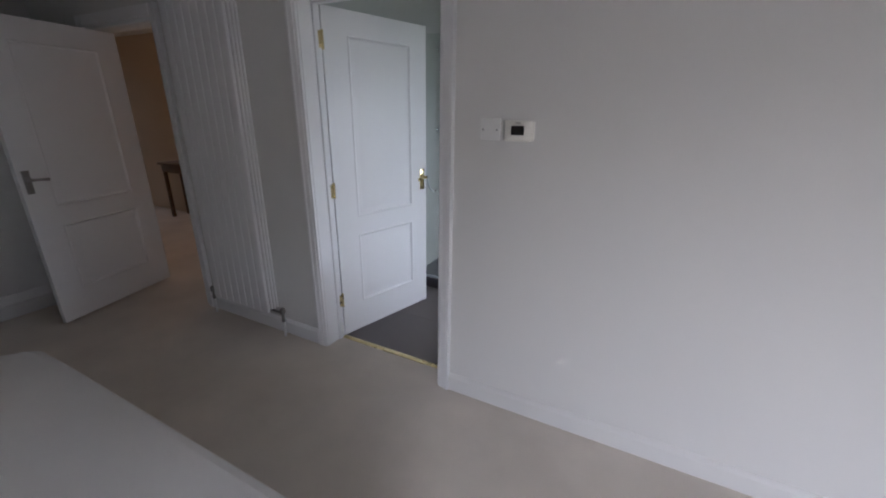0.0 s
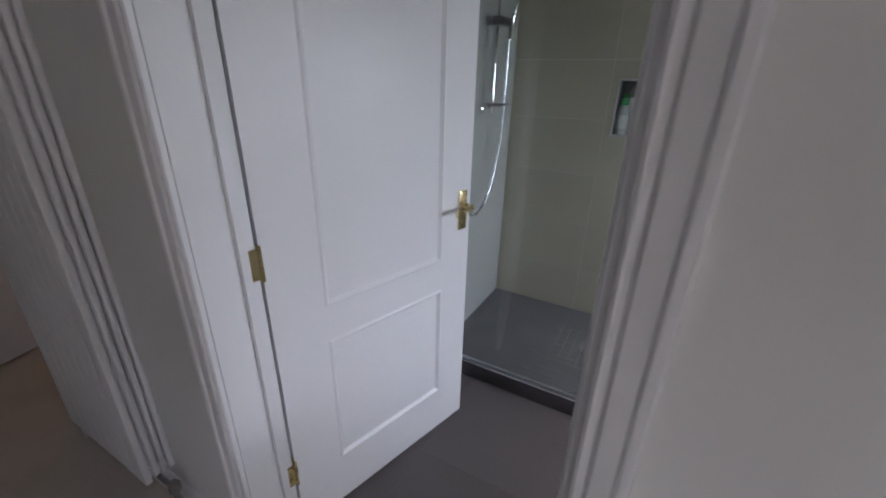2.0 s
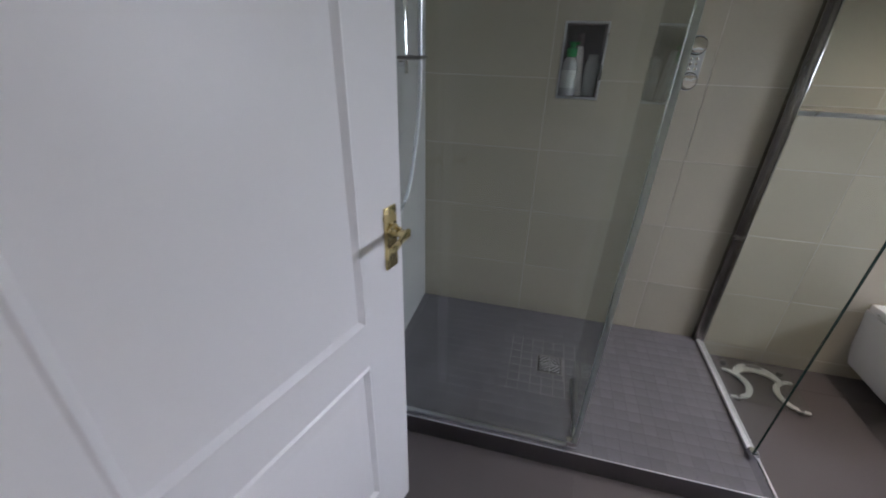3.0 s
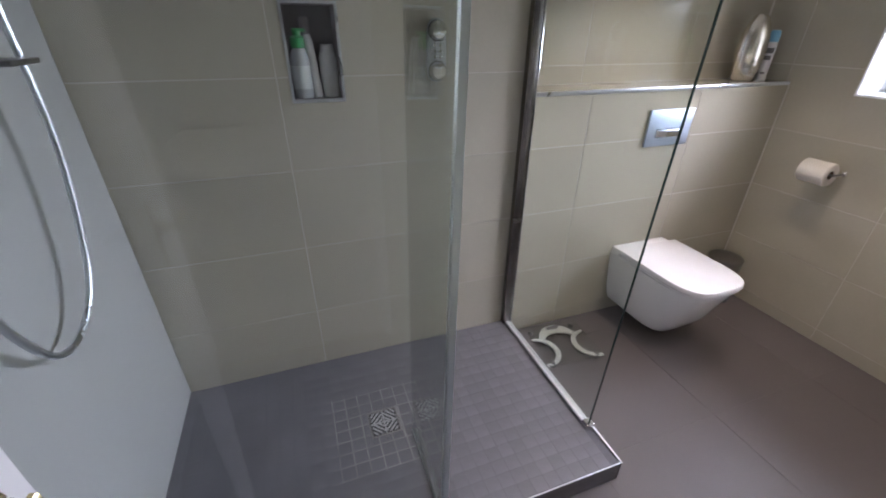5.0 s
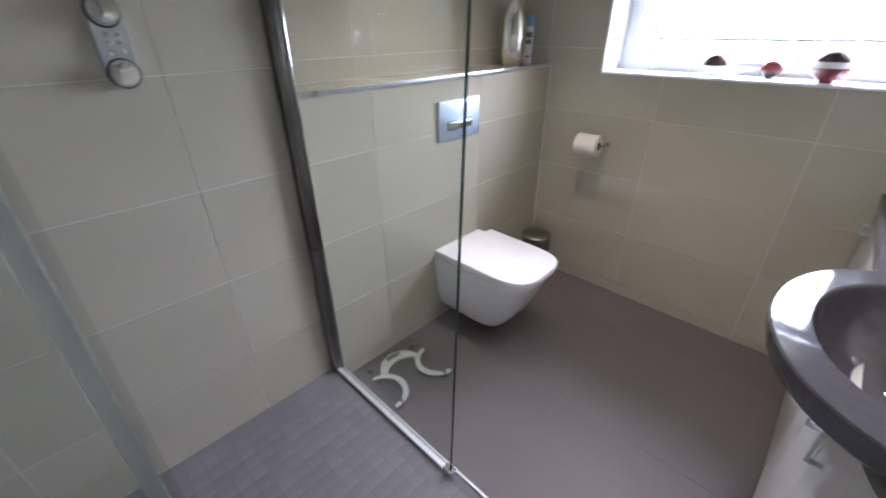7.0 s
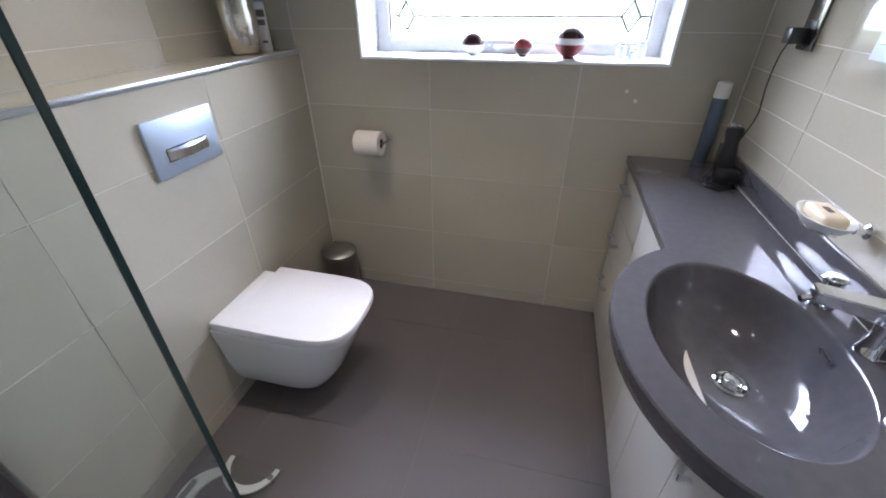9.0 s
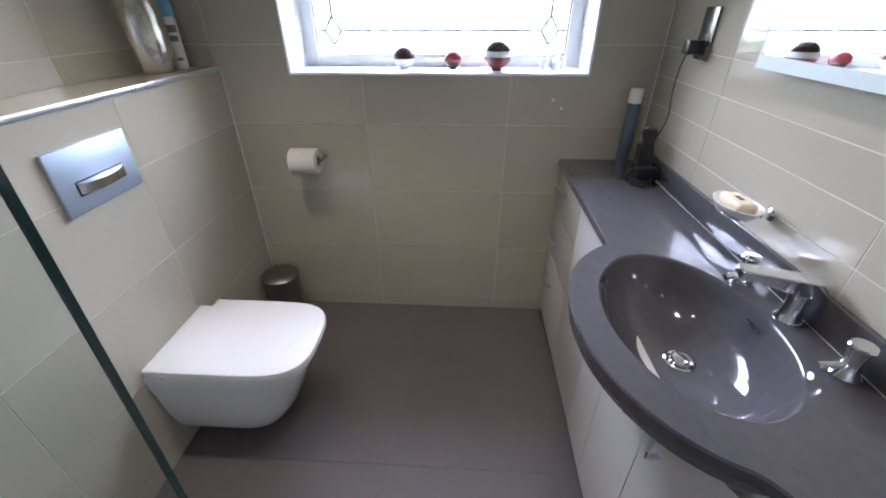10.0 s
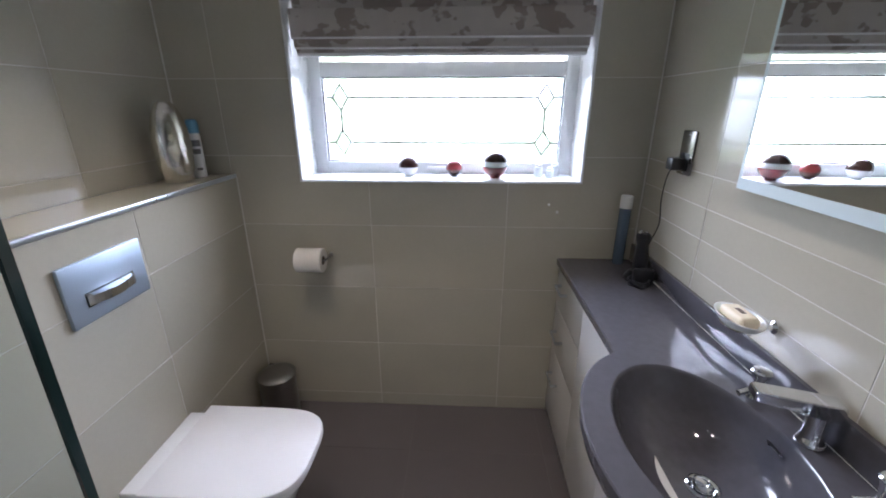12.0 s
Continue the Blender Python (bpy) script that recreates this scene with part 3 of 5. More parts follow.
# hall beyond the other doorway, and the room at its end
HN, HE, FW = 3.50, -7.05, -10.5
structure("wall_hall_north", B(HE, -1.96, HN, HN + 0.1, 0, CEIL_Z), HALL_PAINT, "warm tan hall wall", "wall")
structure("wall_hall_east", B(-2.80, -2.70, YD, HN, 0, CEIL_Z), HALL_PAINT, "warm tan hall wall", "wall")
structure("wall_hall_south", B(HE, -4.75, YD - 0.1, YD, 0, CEIL_Z), HALL_PAINT, "warm tan hall wall", "wall")
bm = bmesh.new()
for a, b, z0, z1 in ((0.6, 2.62, 0, CEIL_Z), (3.44, 6.0, 0, CEIL_Z), (2.62, 3.44, 2.04, CEIL_Z)):
    box(bm, HE - 0.1, HE, a, b, z0, z1)
structure("wall_hall_end", bm, HALL_PAINT, "warm tan end wall of the hall with a doorway", "wall")
bm = bmesh.new()
for a, b, z0, z1 in ((0.6, 3.05, 0, CEIL_Z), (3.80, 6.0, 0, CEIL_Z), (3.05, 3.80, 0, 1.12), (3.05, 3.80, 2.15, CEIL_Z)):
    box(bm, FW - 0.1, FW, a, b, z0, z1)
structure("wall_far_west", bm, PAINT, "white wall of the far room with a window", "wall")
structure("wall_far_north", B(FW - 0.1, HE - 0.1, 6.0, 6.1, 0, CEIL_Z), PAINT, "white wall of the far room", "wall")
structure("wall_far_south", B(FW - 0.1, HE - 0.1, 0.5, 0.6, 0, CEIL_Z), PAINT, "white wall of the far room", "wall")


# pale sealant in the tiled corners
part("corner_sealant", B(XW - 0.005, XW - 0.0005, YT - 0.005, YT - 0.0005, 0.0, LEDGE - 0.014), GROUT, wall_toilet, "pale corner sealant")
part("corner_sealant", B(XW - 0.005, XW - 0.0005, YR - 0.005, YR - 0.0005, LEDGE, CEIL_Z), GROUT, wall_toilet, "pale corner sealant")
part("corner_sealant", B(XW - 0.005, XW - 0.0005, YB + 0.0005, YB + 0.005, 0.92, CEIL_Z), GROUT, wall_basin, "pale corner sealant")


# ---- things: bedroom ----
def moulded_panel(bm, u0, u1, z0, z1, y, depth, s):
    """A sunk moulding and raised field on a door face at y; s is the way out of the face."""
    def loop(i, d):
        return [(u0 + i, y + s * d, z0 + i), (u1 - i, y + s * d, z0 + i), (u1 - i, y + s * d, z1 - i), (u0 + i, y + s * d, z1 - i)]
    rings(bm, [loop(0, 0.0), loop(0.007, 0.004), loop(0.020, -depth), loop(0.032, -depth), loop(0.056, -0.001)], cap0=False)


def panel_door(name, at, turn, width, height, label, hinge_metal, handle_z, panels, plate=(0.042, 0.152)):
    """A two-panel door hung at its local origin, leaf along +x, faces at y = -0.019 and 0.019."""
    d = thing(name, at, label, "door", turn)
    h = 0.0175
    leaf = bmesh.new()
    box(leaf, 0, width, -h + 0.006, h - 0.006, 0, height)
    us = sorted({0.0, width, *[u for p in panels for u in p[:2]]})
    zs = sorted({0.0, height, *[z for p in panels for z in p[2:]]})
    for s in (-1, 1):
        for a, b in zip(us, us[1:]):
            for c, e in zip(zs, zs[1:]):
                if not any(p[0] <= a and b <= p[1] and p[2] <= c and e <= p[3] for p in panels):
                    box(leaf, a, b, min(s * (h - 0.006), s * h), max(s * (h - 0.006), s * h), c, e)
        for p in panels:
            moulded_panel(leaf, *p, s * h, 0.0058, s)
    bmesh.ops.remove_doubles(leaf, verts=leaf.verts[:], dist=0.0002)
    part("leaf", leaf, GLOSS_WHITE, d)
    for s in (-1, 1):
        hp = part("handle_plate", box(bmesh.new(), width - 0.066, width - 0.066 + plate[0], *sorted((s * h, s * (h + 0.006))), handle_z - plate[1] / 2, handle_z + plate[1] / 2, bevel=0.002), hinge_metal, d, "polished brass handle plate")
        x = width - 0.045
        lever = tube(smooth_path([(x, s * (h + 0.004), handle_z + 0.018), (x, s * (h + 0.044), handle_z + 0.018)], 5), 0.0095, 12)
        rings(lever, [[(x + 0.012 - k * 0.0092, s * (h + 0.052 - 0.008 * math.cos(k / 10 * 3.0)) + sy * 0.0055, handle_z + 0.018 - 0.0006 * k + sz * (0.0085 + 0.002 * math.cos(k * 0.6)))
                        for sy, sz in ((-1, -0.6), (-0.5, -1), (0.5, -1), (1, -0.6), (1, 0.6), (0.5, 1), (-0.5, 1), (-1, 0.6))] for k in range(12)])
        lathe([(0.017, 0), (0.017, 0.008), (0.012, 0.012), (0.012, 0.02)] if s > 0 else [(0.017, 0), (0.017, -0.008), (0.012, -0.012), (0.012, -0.02)], 16, (x, s * (h + 0.006), handle_z + 0.02), "y", lever)
        part("lever", lever, hinge_metal, hp)
    for z in (0.27, 1.02, height - 0.17):
        hg = part("hinge", B(-0.003, 0.0, -h, h, z - 0.05, z + 0.05), hinge_metal, d, "brass butt hinge")
        k = bmesh.new()
        for i in range(5):
            lathe([(0.0055, z - 0.05 + 0.02 * i + 0.0006), (0.0055, z - 0.03 + 0.02 * i - 0.0006)], 10, (-0.001, -h - 0.003, 0), "z", k)
        part("knuckle", k, hinge_metal, hg)
        part("leaf_plate", B(-0.027, -0.002, -h - 0.004, -h - 0.0015, z - 0.042, z + 0.042), hinge_metal, hg)
    return d


PANELS = [(0.160, 0.652, 0.205, 0.705), (0.160, 0.652, 0.825, 1.90)]
panel_door("bathroom_door", (-1.773, 1.945, 0.012), 74.6, 0.797, 2.03, "white moulded two-panel door standing open into the bathroom", BRASS, 1.008, PANELS)
panel_door("bedroom_door", (-3.872, 1.945, 0.012), -75.7, 0.885, 2.02, "white moulded panel door standing open into the bedroom", DULL, 1.02, [(0.16, 0.72, 0.21, 0.70), (0.16, 0.72, 0.83, 1.88)])

# tall flat-fronted radiator beside the bathroom door
RX0, RX1, RY = -2.80, -2.225, 1.70
rad = thing("radiator", (RX0, YN, 0.17), "tall white vertical radiator with a grooved front", "radiator")
RW, RD, RH = RX1 - RX0, YN - RY, 2.10
nb = 8
for i in range(nb):
    a = i * RW / nb
    part("front_column", B(a + 0.0022, a + RW / nb - 0.0022, -RD, -RD + 0.022, 0.0, RH, bevel=0.006), GLOSS_WHITE, rad)
for j in range(3):
    y = -RD + 0.030 + j * 0.0245
    part("fin", B(0.004, RW + 0.002 - 0.001 * j, y, y + 0.0165, 0.008, RH - 0.008, bevel=0.006), GLOSS_WHITE, rad)
part("core", B(0.006, RW - 0.022, -RD + 0.020, -0.016, 0.012, RH - 0.012), GLOSS_WHITE, rad)
part("header", B(0.01, RW - 0.01, -RD + 0.02, -0.012, 0.02, 0.06, bevel=0.005), GLOSS_WHITE, rad)
for n_, x in (("valve", RW + 0.10), ("lockshield", -0.075)):
    v = lathe([(0.011, -0.055), (0.013, -0.05), (0.013, -0.03), (0.010, -0.026), (0.010, 0.0)], 14, (x, -0.055, 0.0), "z")
    tube([(x, -0.055, 0.012), (x + (-0.11 if x > 0 else 0.085), -0.055, 0.012)], 0.009, 10, v)
    lathe([(0.016, 0.0), (0.019, 0.004), (0.019, 0.03), (0.013, 0.042)], 16, (x, -0.055, 0.006), "z", v)
    vv = part(n_, v, DULL, rad, "dull metal radiator valve")
    part("pipe", tube([(x, -0.055, -0.172), (x, -0.055, -0.05)], 0.0075, 10), GLOSS_WHITE, vv, "white painted pipe tail")

# switch and heating controller
sw = thing("light_switch", (-0.691, YN, 1.440), "white single light switch with two screws", "light switch")
part("plate", B(-0.046, 0.046, -0.009, 0, -0.046, 0.046, bevel=0.003), PLASTIC, sw)
part("rocker", rings(bmesh.new(), [[(x, -0.009, -0.022), (x, -0.0100, -0.022), (x, -0.0185, 0.018), (x, -0.0175, 0.022), (x, -0.009, 0.022)] for x in (-0.012, 0.012)]), PLASTIC, sw)
for x in (-0.032, 0.032):
    part("screw", lathe([(0.0038, 0), (0.0038, -0.0014), (0.002, -0.002)], 12, (x, -0.009, -0.002), "y"), DULL, sw)
th = thing("heating_controller", (-0.5615, YN, 1.437), "ivory wall thermostat with a dark square display", "thermostat")
part("backplate", B(-0.066, 0.068, -0.012, 0, -0.039, 0.039, bevel=0.003), IVORY, th)
part("case", B(-0.060, 0.060, -0.028, -0.012, -0.043, 0.043, bevel=0.006, seg=3), IVORY, th)
part("display", B(-0.027, 0.029, -0.0290, -0.028, -0.016, 0.022), SCREEN, th, "dark blank display")
part("badge", B(-0.009, 0.013, -0.0286, -0.028, 0.031, 0.035), DULL, th, "small grey marking bar")

# bed
bed = thing("bed", (-1.35, -0.22, 0), "low double bed under a plain white bedspread", "bed")
bm = bmesh.new()
lps = []
for z, grow in ((0.03, 0.01), (0.10, 0.012), (0.30, 0.006), (0.46, 0.0), (0.52, -0.012), (0.55, -0.05)):
    lp = []
    for i in range(96):
        a = 2 * math.pi * i / 96
        c, s = math.cos(a), math.sin(a)
        e = 0.16
        x = (1.0 + grow) * math.copysign(abs(c) ** e, c)
        y = (0.825 + grow) * math.copysign(abs(s) ** e, s)
        fold = (0.55 - z) * 0.05 * math.sin(a * 23 + 2 * math.sin(a * 5))
        lp.append((x * (1 + fold), y * (1 + fold * 1.2), z + 0.006 * math.sin(a * 7) * (z > 0.2)))
    lps.append(lp)
for k in range(1, 7):
    f = 1 - k / 7
    lps.append([(p[0] * f, p[1] * f, 0.556 + 0.012 * math.sin(9 * p[0] * f + 3) * math.sin(7 * p[1] * f) - 0.01 * (k == 1)) for p in lps[5]])
rings(bm, lps, cap0=False)
part("bedspread", bm, LINEN, bed)
part("base", B(-0.97, 0.97, -0.74, 0.74, 0.0, 0.28, bevel=0.01), LINEN, bed)

# fitted wardrobe on the west side
wd = thing("wardrobe", (-4.75, 0.2, 0), "white fitted wardrobe with panelled doors and wooden knobs", "wardrobe")
part("carcass", B(0.0, 0.63, -1.6, 1.1, 0.0, 2.25, bevel=0.003), GLOSS_WHITE, wd)
part("plinth", B(0.63, 0.652, -1.6, 1.1, 0.0, 0.10, bevel=0.003), GLOSS_WHITE, wd)
for i in range(6):
    y0 = -1.59 + 0.448 * i
    dr = bmesh.new()
    box(dr, 0.632, 0.648, y0 + 0.003, y0 + 0.442, 0.11, 2.2, bevel=0.002)
    for a, b, c, e in ((0.003, 0.06, 0.11, 2.2), (0.382, 0.442, 0.11, 2.2), (0.06, 0.382, 0.11, 0.18), (0.06, 0.382, 2.12, 2.2), (0.06, 0.382, 0.85, 0.92)):
        box(dr, 0.648, 0.655, y0 + a, y0 + b, c, e)
    door = part("door", dr, GLOSS_WHITE, wd)
    ky = y0 + (0.415 if i % 2 == 0 else 0.03)
    part("knob", lathe([(0.007, 0), (0.007, 0.012), (0.016, 0.020), (0.016, 0.028), (0.009, 0.034)], 14, (0.655, ky, 0.80), "x"), WOOD, door, "brown wooden knob")

# hall: pendant light, console with an ornament, panelled door, furniture of the far room
pend = thing("ceiling_pendant", (-4.713, 2.8, CEIL_Z - 0.05), "small glowing crystal pendant in the hall", "pendant lamp")
part("rose", lathe([(0.05, 0.05), (0.05, 0.035), (0.01, -0.03)], 16), BRASS, pend)
part("stem", tube([(0, 0, -0.03), (0, 0, -0.12)], 0.004, 6), BRASS, pend)
cr = bmesh.new()
for k in range(14):
    a = k * 2.4
    r = 0.05 * math.sqrt((k + 1) / 14)
    lathe([(0.001, -0.13 - 0.008 * k), (0.012, -0.145 - 0.008 * k), (0.001, -0.175 - 0.008 * k)], 6, (r * math.cos(a), r * math.sin(a), 0), "z", cr)
part("crystals", cr, HALL_GLOW, pend, "warm glowing crystal drops")
cons = thing("console_table", (-5.75, HN - 0.16, 0), "dark wooden console table against the hall wall", "console table")
part("top", B(-0.35, 0.35, -0.13, 0.155, 0.74, 0.77, bevel=0.004), WOOD, cons)
part("apron", B(-0.32, 0.32, -0.10, 0.15, 0.64, 0.74, bevel=0.003), WOOD, cons)
for sx in (-0.31, 0.27):
    for sy in (-0.10, 0.11):
        part("leg", B(sx, sx + 0.04, sy, sy + 0.04, 0, 0.64, bevel=0.004), WOOD, cons)
single("ornament", lathe([(0.05, 0), (0.05, 0.015), (0.014, 0.03), (0.02, 0.07), (0.035, 0.12), (0.02, 0.18), (0.012, 0.2)], 18), CERAMIC, "small white ornament on the hall console", "ornament", at=(-5.72, HN - 0.16, 0.77))
structure("architrave", B(HE, HE + 0.02, 3.44, 3.495, 0, 2.10, bevel=0.004), GLOSS_WHITE, "white gloss architrave of the far doorway", "architrave")
structure("architrave", B(HE, HE + 0.02, 2.55, 2.62, 0, 2.10, bevel=0.004), GLOSS_WHITE, "white gloss architrave of the far doorway", "architrave")
panel_door("far_door", (HE - 0.11, 3.42, 0.012), 178.0, 0.76, 2.02, "white gloss panelled door standing open at the end of the hall", DULL, 1.02, [(0.13, 0.63, 0.21, 0.70), (0.13, 0.63, 0.83, 1.88)])
window_3 = structure("window_3", B(FW - 0.06, FW - 0.05, 3.05, 3.80, 1.12, 2.15), FAR_GLOW, "bright daylit window of the far room", "window")
part("frame", B(FW - 0.05, FW - 0.01, 3.40, 3.45, 1.12, 2.15, bevel=0.004), UPVC, window_3)
ch = thing("chest_of_drawers", (FW, 3.55, 0), "white chest of drawers under the far window", "chest of drawers")
part("body", B(0.002, 0.45, -0.55, 0.55, 0.0, 0.78, bevel=0.004), GLOSS_WHITE, ch)
part("top", B(0.0, 0.47, -0.57, 0.57, 0.78, 0.81, bevel=0.005), GLOSS_WHITE, ch)
for k in range(3):
    dr = part("drawer", B(0.45, 0.466, -0.53, 0.53, 0.05 + 0.24 * k, 0.275 + 0.24 * k, bevel=0.003), GLOSS_WHITE, ch)
    part("handle", B(0.466, 0.482, -0.08, 0.08, 0.16 + 0.24 * k, 0.172 + 0.24 * k, bevel=0.003), DULL, dr)
pic = thing("flower_picture", (FW, 4.25, 1.92), "framed black and white flower picture on the far wall", "picture")
part("frame", B(0.002, 0.025, -0.34, 0.34, -0.34, 0.34, bevel=0.004), GLOSS_WHITE, pic)
part("print", B(0.025, 0.027, -0.30, 0.30, -0.30, 0.30), GREYBOTTLE, pic)
for k in range(9):
    a = 2.4 * k
    r = 0.08 * math.sqrt(k)
    part("petal", lathe([(0.075, 0.0272), (0.06, 0.0285), (0.01, 0.029)], 12, (0, r * math.cos(a), r * math.sin(a)), "x"), PLASTIC, pic)


# ---- things: bathroom, the shower ----
fp = thing("shower_screen", (XS, 2.975, PZ), "clear frameless glass shower screen with a soft edge seal", "shower screen")
LEAN = 0.028


def leaning_x(x0, x1, y0, y1, z0, z1, k0, k1):
    """A slab whose upright edges lean along x by k0 and k1 at the top."""
    return rings(bmesh.new(), [[(x0 + k * k0, y0, z), (x1 + k * k1, y0, z), (x1 + k * k1, y1, z), (x0 + k * k0, y1, z)] for z, k in ((z0, 0.0), (z1, 1.0))])


front_pane = part("pane", leaning_x(0.0, 0.812, -0.004, 0.004, 0.012, 1.95, 0.0, LEAN), CLEAR, fp, flat=True)
front_pane.visible_shadow = False
part("edge_seal", leaning_x(0.812, 0.828, -0.007, 0.007, 0.012, 1.95, LEAN, LEAN), SEAL, fp, "translucent edge seal")
part("wall_channel", B(0.0, 0.018, -0.011, 0.011, 0.0, 1.95, bevel=0.002), SATIN, fp)
part("floor_channel", B(0.018, 0.822, -0.008, 0.008, 0.0, 0.012, bevel=0.002), SATIN, fp)
part("foot", B(0.790, 0.828, -0.013, 0.013, 0.0, 0.038, bevel=0.003), CHROME, fp, "chrome glass foot")
rp = thing("return_screen", (XS + 0.822, 2.975, PZ), "narrow clear glass return panel folded into the shower", "shower screen")
return_pane = part("pane", leaning_x(-0.004, 0.004, 0.012, 0.345, 0.010, 1.95, LEAN, LEAN), CLEAR, rp, flat=True)
return_pane.visible_shadow = False
part("bottom_seal", B(-0.005, 0.005, 0.014, 0.345, 0.0, 0.010, bevel=0.001), SEAL, rp, "translucent bottom seal")
sp = thing("side_screen", (PX, YT, PZ), "clear glass side panel held by a chrome wall profile", "shower screen")
def leaning(x0, x1, y0, y1, z0, z1, lean):
    """A slab whose near edges lean out by so much at the top."""
    return rings(bmesh.new(), [[(x0, y0 - k * lean, z), (x1, y0 - k * lean, z), (x1, y1 - k * lean * (y1 < -0.1), z), (x0, y1 - k * lean * (y1 < -0.1), z)] for z, k in ((z0, 0.0), (z1, 1.0))])


side_pane = part("pane", leaning(-0.003, 0.003, -0.690, -0.012, 0.010, 1.95, 0.062), CLEAR, sp, flat=True)
side_pane.visible_shadow = False
part("polished_edge", leaning(-0.0032, 0.0032, -0.693, -0.690, 0.010, 1.95, 0.062), EDGE, sp, "dark green glass edge")
# shade on this side of the chrome profile is put into its colour
wp = part("wall_profile", B(-0.022, 0.020, -0.030, 0.0, 0.0, 1.97, bevel=0.003), DARKENED_CHROME, sp, "chrome wall profile, its shadow side darkened in the colour")
part("cover_strip", B(0.020, 0.026, -0.034, 0.0, 0.0, 1.97, bevel=0.002), CHROME, wp)
part("floor_channel", B(-0.009, 0.011, -0.66, -0.03, 0.004, 0.014, bevel=0.002), WORN_STEEL, sp)
part("foot", B(-0.014, 0.014, -0.706, -0.672, 0.004, 0.032, bevel=0.004), CHROME, sp, "chrome glass foot")

# niche lining and its bottles
niche = structure("niche", B(NX0 + 0.006, NX1 - 0.006, YT + 0.102, YT + 0.11, NZ0 + 0.006, NZ1 - 0.006), MOSAIC, "dark tiled shelf niche with a bright metal trim", "niche")
for a, b, c, e in ((NX0, NX0 + 0.006, NZ0, NZ1), (NX1 - 0.006, NX1, NZ0, NZ1), (NX0 + 0.006, NX1 - 0.006, NZ0, NZ0 + 0.006), (NX0 + 0.006, NX1 - 0.006, NZ1 - 0.006, NZ1)):
    part("lining", B(a, b, YT + 0.004, YT + 0.11, c, e), MOSAIC, niche)
for a, b, c, e in ((NX0 - 0.004, NX0 + 0.005, NZ0 - 0.004, NZ1 + 0.004), (NX1 - 0.005, NX1 + 0.004, NZ0 - 0.004, NZ1 + 0.004), (NX0 + 0.005, NX1 - 0.005, NZ0 - 0.004, NZ0 + 0.007), (NX0 + 0.005, NX1 - 0.005, NZ1 - 0.005, NZ1 + 0.004)):
    part("niche_trim", B(a, b, YT - 0.003, YT + 0.004, c, e, bevel=0.001), SATIN, niche, "bright metal edge trim")
nzb = NZ0 + 0.006
WIDE = (1.18, 1.18, 1.0)
s1 = thing("shower_gel_bottle", (-1.186, YT + 0.05, nzb), "clear shower gel bottle with a bright green cap", "bottle")
part("body", lathe([(0.024, 0), (0.027, 0.006), (0.027, 0.12), (0.022, 0.14), (0.013, 0.152)], 20), CLOUDY, s1, "translucent bottle body")
part("label", lathe([(0.0275, 0.03), (0.0275, 0.10)], 20, cap0=False, cap1=False), LABEL, s1, "pale printed label")
cap = lathe([(0.015, 0.150), (0.019, 0.154), (0.019, 0.180), (0.010, 0.186), (0.010, 0.198)], 18)
box(cap, -0.012, 0.022, -0.008, 0.008, 0.196, 0.206, bevel=0.003)
part("cap", cap, GREEN, s1, "green pump cap")
s1.scale = WIDE
s2 = thing("white_tube", (-1.140, YT + 0.045, nzb), "slim white toiletry tube standing in the niche", "toiletry tube")
part("body", lathe([(0.012, 0), (0.014, 0.004), (0.014, 0.165), (0.011, 0.185), (0.011, 0.19)], 18), PLASTIC, s2)
part("cap", lathe([(0.0146, 0.0), (0.0146, 0.03)], 18), PLASTIC, s2)
s3 = thing("shampoo_bottle", (-1.098, YT + 0.055, nzb), "cloudy pale grey shampoo bottle with a flat cap", "bottle")
part("body", lathe([(0.022, 0), (0.025, 0.005), (0.025, 0.12), (0.020, 0.138)], 20), CLOUDY, s3)
part("cap", lathe([(0.018, 0.138), (0.018, 0.158), (0.015, 0.162)], 18), CLOUDY, s3)
s3.scale = WIDE
s2.rotation_euler = (0.0, radians(-5), 0.0)
s4 = thing("tall_bottle", (-1.158, YT + 0.080, nzb), "tall dark bottle at the back of the niche", "bottle")
part("body", lathe([(0.020, 0), (0.022, 0.005), (0.022, 0.17), (0.012, 0.19)], 18), GREYBOTTLE, s4)
part("cap", lathe([(0.014, 0.19), (0.014, 0.232), (0.011, 0.238)], 16), DULL, s4)

# shower control
sc = thing("shower_control", (-0.738, YT, 1.357), "chrome two-dial digital shower control", "shower control")
plate = bmesh.new()
lp = []
for k in range(40):
    a = 2 * math.pi * k / 40
    c, s = math.cos(a), math.sin(a)
    lp.append((0.034 * math.copysign(abs(c) ** 0.7, c), 0.097 * math.copysign(abs(s) ** 0.45, s)))
rings(plate, [[(x, -0.001, z) for x, z in lp], [(x, -0.012, z) for x, z in lp], [(x * 0.93, -0.016, z * 0.975) for x, z in lp]])
part("plate", plate, SATIN, sc)
for z in (0.062, -0.062):
    dl = part("dial", lathe([(0.030, -0.014), (0.030, -0.022), (0.026, -0.036), (0.023, -0.040), (0.004, -0.041)], 28, (0, 0, z), "y"), CHROME, sc)
    part("dial_ring", lathe([(0.031, -0.0145), (0.033, -0.018), (0.031, -0.0215)], 28, (0, 0, z), "y"), BLACK, dl, "dark grip ring")
for i in (-1, 1):
    for z in (0.018, 0.0, -0.018):
        part("button", lathe([(0.006, -0.015), (0.006, -0.0185), (0.004, -0.0195)], 12, (i * 0.010, 0, z), "y"), CHROME, sc)

